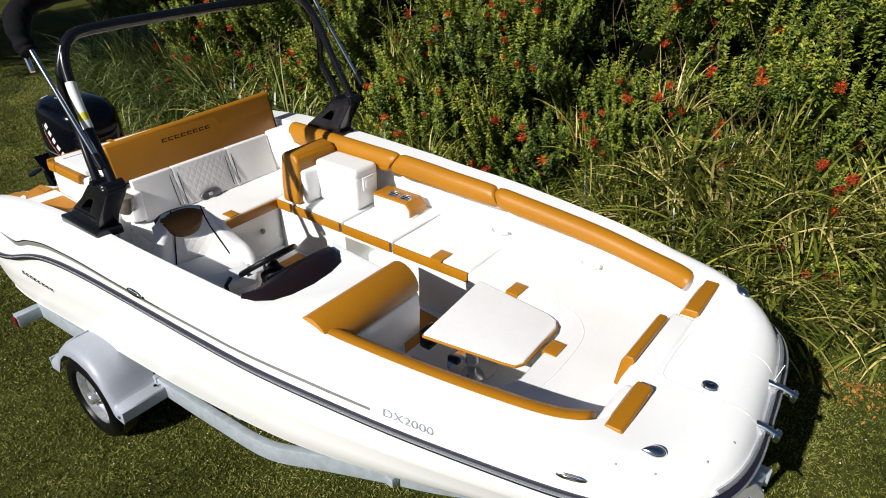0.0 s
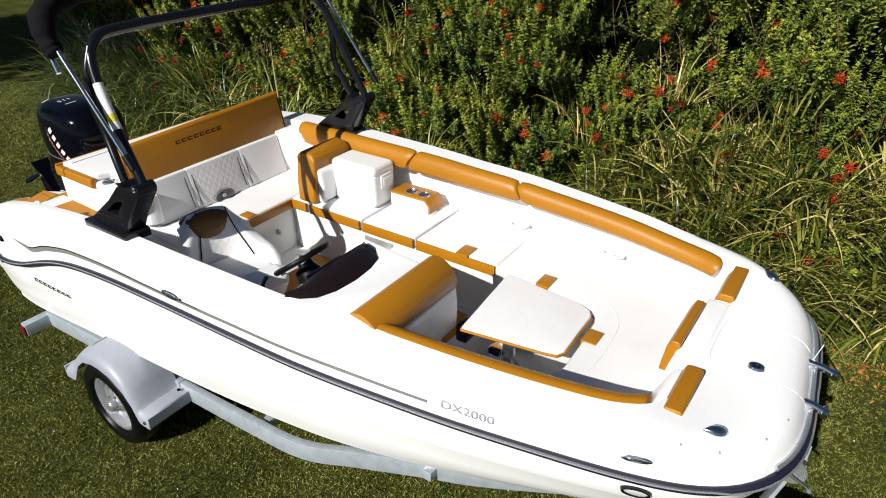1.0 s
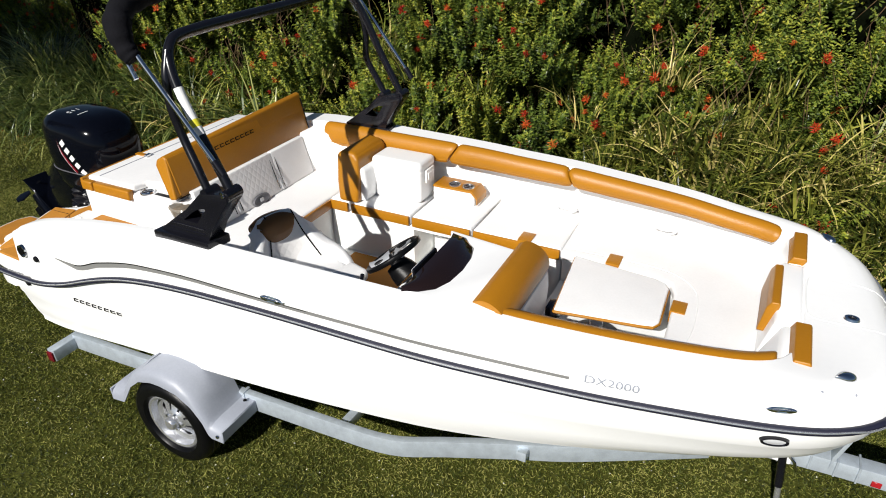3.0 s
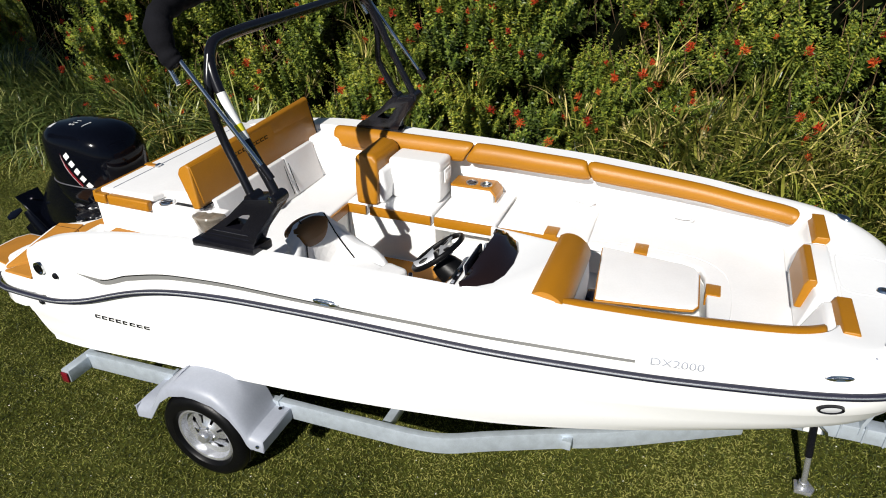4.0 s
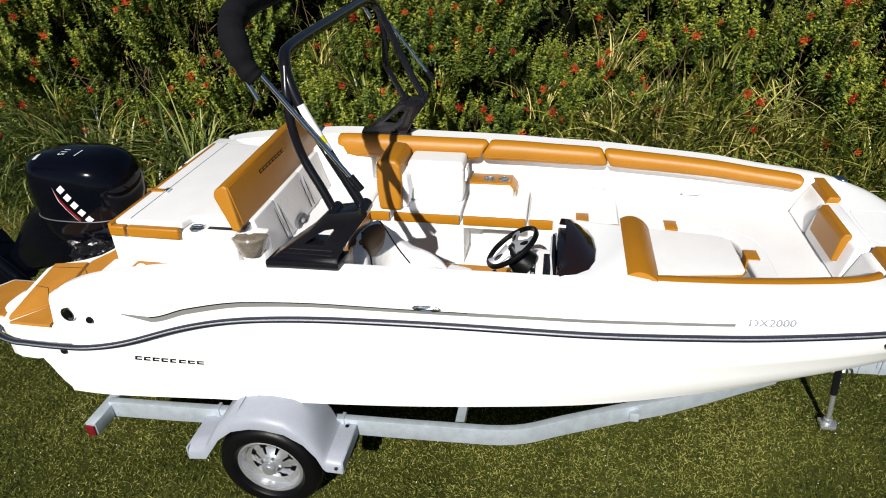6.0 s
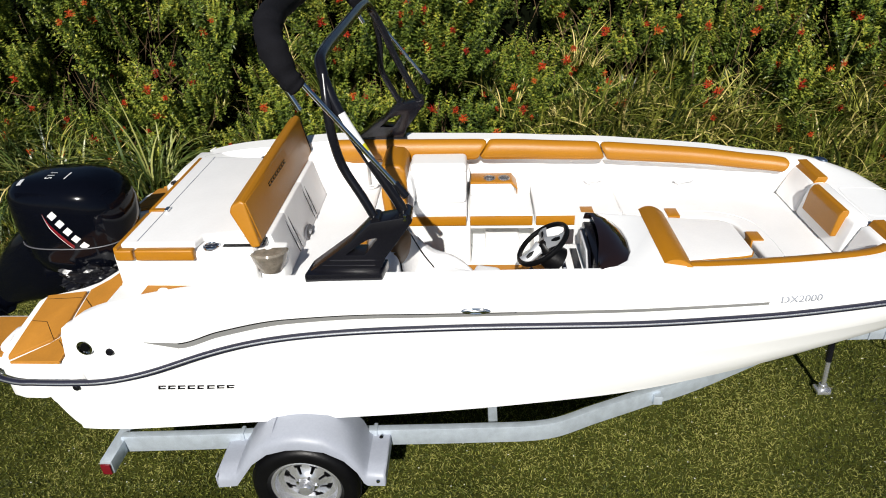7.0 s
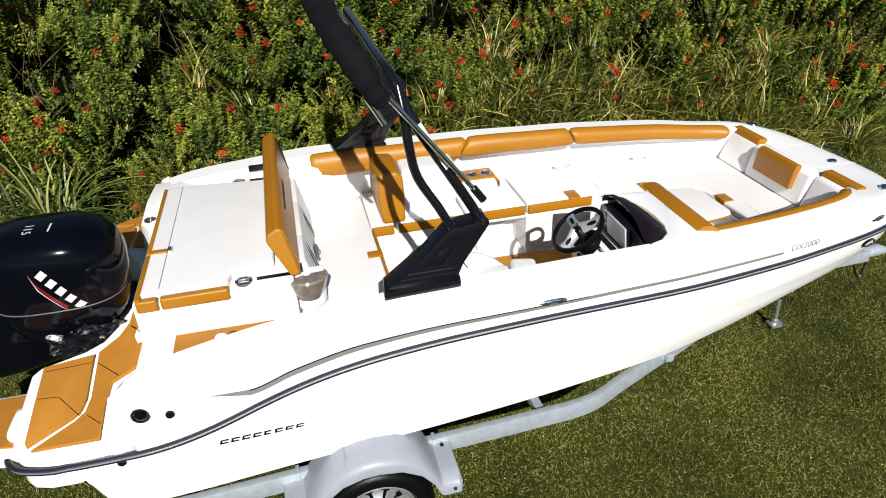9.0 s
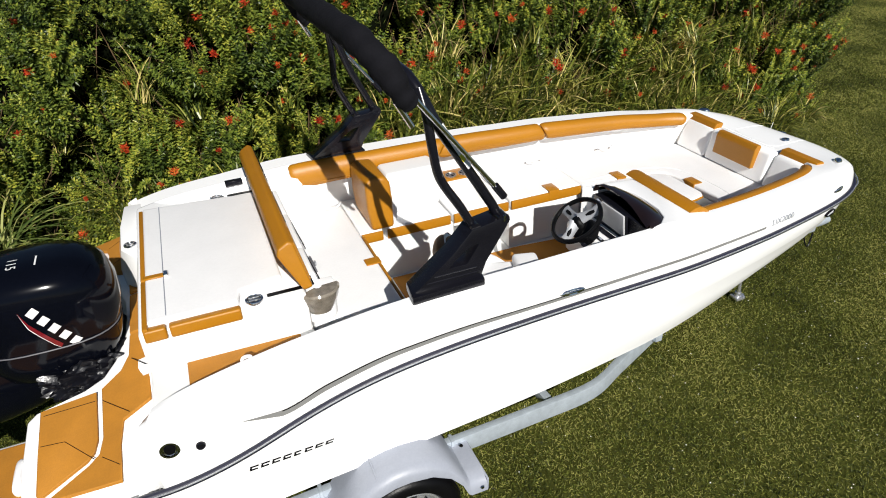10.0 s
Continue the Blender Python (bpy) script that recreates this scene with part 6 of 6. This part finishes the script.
def shrub(x, y, top, flowers, label):
    """A flowering shrub: stems, leafy clumps up its height, flower heads on its face."""
    ob = thing("flowering_shrub", label, "shrub", (x, y, -0.03), "hedge shrubs")
    child("branchwork", pick.choice(STEMS), ob, pose(0, 0.50, 0, 0, 0, pick.uniform(0, 360)) @ Matrix.Diagonal((0.7, 0.4, top / 3.2, 1)))
    z = 0.05
    while z < top:
        for dx in (-0.30, 0.15):
            px, pz = dx + pick.uniform(-0.15, 0.15), z + pick.uniform(-0.15, 0.15)
            s = pick.uniform(0.6, 0.95)
            child("foliage", pick.choice(CLUMPS), ob, pose(px, 0.62 + pick.uniform(-0.1, 0.15), pz, pick.uniform(0, 38), pick.uniform(-18, 18), pick.uniform(-40, 40)) @ Matrix.Diagonal((s, s, s, 1)))
        for dx in (-0.38, -0.19, 0.0, 0.19, 0.38):
            px, pz = dx + pick.uniform(-0.12, 0.12), z + pick.uniform(-0.16, 0.16)
            gap = noise.noise(Vector(((x + px) * 1.55, y * 0.3, pz * 1.7)))
            if gap > 0.12:
                continue
            s = pick.uniform(0.65, 1.1)
            m = pose(px, 0.10 + 0.55 * gap + pick.uniform(-0.16, 0.20) + 0.03 * z, pz - 0.25, pick.uniform(-4, 40), pick.uniform(-30, 30), pick.uniform(0, 360))
            m = Matrix.Translation(m.translation) @ pose(0, 0, 0, pick.uniform(2, 36), pick.uniform(-28, 28)) @ pose(0, 0, 0, 0, 0, pick.uniform(0, 360))
            child("foliage", pick.choice(BRANCHES), ob, m @ Matrix.Diagonal((s, s, s * pick.uniform(0.85, 1.15), 1)))
            for _ in range(pick.choice((0, 1, 1, 1)) if flowers < 3 else pick.choice((1, 1, 2))):
                f = m @ Vector((pick.gauss(0, 0.12), pick.gauss(0, 0.09), 0.40 * s + pick.uniform(0.0, 0.30) * s)) + Vector((0, -0.17 * s - pick.uniform(0, 0.06), 0))
                e = pick.uniform(0.6, 1.25)
                child("flower_head", pick.choice(FLOWERS), ob, Matrix.Translation(f) @ pose(0, 0, 0, pick.uniform(-20, 60), pick.uniform(-30, 30), pick.uniform(0, 360)) @ Matrix.Diagonal((e, e, e, 1)))
        z += 0.32
    return ob


x = -6.3
while x < 7.35:
    grassy = 1.2 < x < 5.2
    y = 3.42 + 0.18 * math.sin(x * 1.3) + (0.28 if grassy else 0.0)
    shrub(x, y, 2.75 if x < 6.6 else 2.3, pick.choice((1, 2, 2, 3)), "dense green shrub with orange-red flower heads in the hedge")
    x += pick.uniform(0.86, 1.04)
# sheet behind the shrubs; the darkness of the gaps is in its colour
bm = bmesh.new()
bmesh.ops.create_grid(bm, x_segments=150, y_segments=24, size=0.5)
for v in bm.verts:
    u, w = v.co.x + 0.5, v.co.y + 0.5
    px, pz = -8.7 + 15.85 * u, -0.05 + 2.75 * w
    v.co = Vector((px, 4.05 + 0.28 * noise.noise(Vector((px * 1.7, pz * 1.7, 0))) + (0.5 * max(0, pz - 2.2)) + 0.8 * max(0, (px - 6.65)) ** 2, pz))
tagged(part("hedge_thicket", bm, HEDGE_SHADE), "near-black sheet behind the hedge, coloured as its deep shade", "hedge", kind="stuff")
# matching near-black sheet laid over the hedge, its shade painted in
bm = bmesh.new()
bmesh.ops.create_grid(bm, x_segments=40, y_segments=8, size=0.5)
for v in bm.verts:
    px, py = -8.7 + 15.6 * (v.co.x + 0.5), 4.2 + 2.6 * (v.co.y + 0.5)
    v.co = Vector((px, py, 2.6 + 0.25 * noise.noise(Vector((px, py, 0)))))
tagged(part("hedge_top", bm, HEDGE_SHADE), "near-black sheet over the hedge, shade put into its colour", "hedge", kind="stuff")
n = 5000
px, pz = rng.uniform(-8.6, 7.0, n), rng.uniform(0.0, 2.65, n)
py = 3.92 + rng.uniform(-0.22, 0.1, n)
d = unit(rng.normal(size=(n, 3)) + np.array([0.0, -0.5, 0.6]))
tagged(new("hedge_inner_leaves", quads_mesh("hedge_inner_leaves", leaf_quads(np.stack([px, py, pz], 1), d, rng.normal(size=(n, 3)) + np.array([0.0, -0.8, 0.5]), rng.uniform(0.04, 0.075, n), rng.uniform(0.02, 0.034, n)), LEAF)), "green leaves deep inside the hedge", "leaves", kind="stuff")
n = 900
px, pz = rng.uniform(-8.6, 7.0, n), rng.uniform(0.0, 2.3, n)
d = unit(rng.normal(size=(n, 3)) * np.array([0.5, 0.25, 0.3]) + np.array([0.0, -0.15, 1.0]))
tagged(new("hedge_twigs", quads_mesh("hedge_twigs", leaf_quads(np.stack([px, 3.7 + rng.uniform(-0.35, 0.1, n), pz], 1), d, np.tile(np.array([0.0, -1.0, 0.3]), (n, 1)), rng.uniform(0.3, 0.7, n), rng.uniform(0.006, 0.012, n)), BARK)), "thin brown twigs inside the hedge", "twigs", kind="stuff")
for k in range(3):
    shrub(7.25 + 0.1 * k, 4.2 + 0.8 * k, 2.3, 2, "green shrub with orange-red flower heads at the hedge end")

# long grass along the hedge's foot
TALL_GRASS = [blades_mesh("tuft", BLADE, 90 + k, 66, 0.28, 0.98, 0.029, segs=7, droop=0.95, lean=0.65) for k in range(4)]
HIGH_GRASS = [blades_mesh("tuft", BLADE, 190 + k, 62, 0.28, 0.88, 0.025, segs=7, droop=0.8, lean=0.65) for k in range(4)]
MID_GRASS = [blades_mesh("tuft", BLADE, 95 + k, 90, 0.22, 0.62, 0.0145, droop=0.9, lean=0.8) for k in range(3)]
GREEN_GRASS = [blades_mesh("tuft", GREENBLADE, 290 + k, 95, 0.26, 1.1, 0.021, segs=7, droop=1.0, lean=0.7) for k in range(3)]


def tussock(x, y, s, meshes, label, tilt=0.0, lift=0.0):
    ob = thing("grass_tussock", label, "grass", (x, y, -0.03), "long grass by the hedge")
    child("tuft", pick.choice(meshes), ob, pose(0, 0, lift, tilt, pick.uniform(-8, 8), pick.uniform(0, 360)) @ Matrix.Diagonal((s, s, s, 1)))
    return ob


for k in range(92):
    x = pick.uniform(0.7, 5.1)
    tussock(x, 2.72 + pick.uniform(0, 0.7) + 0.12 * max(0, 2.0 - x) + 0.4 * min(1.0, max(0, x - 2.0)), pick.uniform(0.75, 1.25), TALL_GRASS, "tall arching yellow-green grass tussock", 12)
for k in range(70):
    x, lift = pick.uniform(0.3, 4.9), pick.uniform(0.15, 1.25)
    lift *= 0.55 + 0.45 * min(1.0, max(0.0, (x - 0.3) / 1.8))
    tussock(x, 3.12 + 0.28 * lift + pick.uniform(0, 0.3), pick.uniform(0.75, 1.2), HIGH_GRASS, "high yellow-green grass growing up the hedge", 16, lift)
for k in range(58):
    lift = pick.uniform(-0.2, 0.8)
    tussock(pick.uniform(-9.0, -5.6), 2.65 + 0.45 * max(0, lift) + pick.uniform(0, 0.4), pick.uniform(0.75, 1.2), GREEN_GRASS, "tall green grass tussock by the hedge end", 12, max(0, lift))
for k in range(24):
    lift = pick.uniform(-0.4, 0.6)
    tussock(pick.uniform(-5.6, 0.5), 2.75 + pick.uniform(0, 0.5), pick.uniform(0.7, 1.25), GREEN_GRASS if k % 4 == 0 else TALL_GRASS, "tall green grass growing through the shrubs", 12, max(0, lift))
for k in range(36):
    x = pick.uniform(-9.6, 7.2)
    tussock(x, (2.45 if x < 2.0 else 2.95) + pick.uniform(0, 0.5), pick.uniform(0.6, 1.2), MID_GRASS, "low ragged grass tussock at the lawn's edge", 6)

THIN_GRASS = [blades_mesh("tuft", BLADE, 390 + k, 26, 0.14, 0.80, 0.016, segs=6, droop=0.8, lean=0.6) for k in range(3)]
for k in range(44):
    x, lift = pick.uniform(-6.6, 7.0), pick.uniform(0.1, 1.75)
    tussock(x, 3.02 + 0.10 * lift + 0.18 * math.sin(x * 1.3) + pick.uniform(-0.05, 0.2), pick.uniform(0.5, 0.95), THIN_GRASS, "thin pale grass blades growing through the hedge", 14, lift)

# lawn: turf blades in square patches near the boat
TURFS = []
for k in range(10):
    r = np.random.default_rng(130 + k)
    n, big = (33000, 1.0) if k < 4 else (12000, 1.5) if k < 8 else (5000, 2.3)
    p = np.stack([r.uniform(-1.03, 1.03, n), r.uniform(-1.03, 1.03, n), np.zeros(n)], 1)
    d = r.normal(size=(n, 3)) * np.array([0.85, 0.85, 0.15]) + np.array([0, 0, 0.6])
    TURFS.append(quads_mesh("turf", leaf_quads(p, d, np.cross(d, r.normal(size=(n, 3))), big * r.uniform(0.016, 0.040, n), big * r.uniform(0.0035, 0.0072, n)), TURF))
for ix in range(-9, 9):
    for iy in range(-5, 6):
        if (iy > 1 and ix < 4) or (iy > ix - 1 and iy > 1):
            continue
        ob = tagged(new("turf", pick.choice(TURFS[:4] if -4 < ix < 7 and -2 < iy < 2 else TURFS[4:8] if iy > -3 else TURFS[8:])), "short mown green grass blades", "grass", kind="stuff")
        ob.matrix_basis = pose(ix * 2.0, iy * 2.0, -0.03, 0, 0, pick.choice((0, 90, 180, 270)))
n = 900
p = np.stack([rng.uniform(-3.5, 9, n), rng.uniform(-2.6, 2.8, n), rng.uniform(0.0, 0.02, n)], 1)
d = np.stack([rng.normal(size=n), rng.normal(size=n), np.full(n, 0.35)], 1)
tagged(new("lawn_daisies", quads_mesh("lawn_daisies", leaf_quads(p, d, np.tile(np.array([0.0, 0.0, 1.0]), (n, 1)), rng.uniform(0.008, 0.016, n), rng.uniform(0.007, 0.013, n)), PETAL)), "tiny white clover flowers in the lawn", "flowers", kind="stuff")
n = 800
px = np.concatenate([rng.uniform(-6, -2, n // 2), rng.normal(3.2, 0.35, n // 4), rng.uniform(-9, 6, n // 4)])
py = np.concatenate([rng.uniform(1.9, 2.8, n // 2), rng.normal(2.45, 0.12, n // 4), rng.uniform(2.1, 2.7, n // 4)])
p = np.stack([px, py, rng.uniform(-0.01, 0.05, n)], 1)
d = np.stack([rng.normal(size=n), rng.normal(size=n), rng.normal(size=n) * 0.3], 1)
tagged(new("leaf_litter", quads_mesh("leaf_litter", leaf_quads(p, d, np.tile(np.array([0.0, -0.3, 1.0]), (n, 1)), rng.uniform(0.02, 0.05, n), rng.uniform(0.012, 0.026, n)), LITTER)), "dry orange-brown fallen leaves by the hedge", "leaves", kind="stuff")

# shaded shrubs past the hedge's far end
for k in range(6):
    shrub(-11.6 - 1.0 * k, 7.0 + 0.3 * pick.random(), 2.6, 0, "dark shaded shrub past the hedge end")

# a tall tree beside the lawn shades its far end
TX, TY = -15.9, -3.9
tree = thing("shade_tree", "tall leafy tree standing beside the lawn", "tree", (TX, TY, -0.03))
part("trunk", tube(spline([(TX, TY, -0.03), (TX + 0.1, TY, 1.5), (TX - 0.1, TY + 0.1, 3.2), (TX, TY, 6.4)], 4), [0.28 - 0.014 * k for k in range(13)], 12), BARK, tree)
for a in range(5):
    c, s = math.cos(a * 1.26), math.sin(a * 1.26)
    part("limb", tube([(TX, TY, 3.0 + 0.3 * a), (TX + 1.0 * c, TY + 1.0 * s, 5.0), (TX + 1.7 * c, TY + 1.7 * s, 6.8)], [0.11, 0.08, 0.03], 8), BARK, tree)
for k in range(150):
    v = Vector((pick.gauss(0, 1), pick.gauss(0, 1), pick.gauss(0, 1))).normalized() * pick.uniform(0.4, 1.0)
    child("crown", pick.choice(SPARSE), tree, Matrix.Translation((v.x * 4.4, v.y * 1.8, 6.8 + v.z * 1.3)) @ pose(0, 0, 0, pick.uniform(0, 40), 0, pick.uniform(0, 360)) @ Matrix.Diagonal((3.0, 3.0, 2.4, 1)))
# unseen limb and crown lobe, added to dim the hedge's far end
part("limb", tube([(TX, TY, 4.4), (TX + 3.0, TY - 0.2, 6.0), (TX + 6.4, TY - 0.3, 7.0)], [0.12, 0.08, 0.03], 8), BARK, tree)
for k in range(42):
    v = Vector((pick.gauss(0, 1), pick.gauss(0, 1), pick.gauss(0, 1))).normalized() * pick.uniform(0.3, 1.0)
    child("crown", pick.choice(SPARSE), tree, Matrix.Translation((6.2 + v.x * 2.4, -0.3 + v.y * 1.1, 7.0 + v.z * 0.9)) @ pose(0, 0, 0, pick.uniform(0, 40), 0, pick.uniform(0, 360)) @ Matrix.Diagonal((2.2, 2.2, 1.8, 1)))
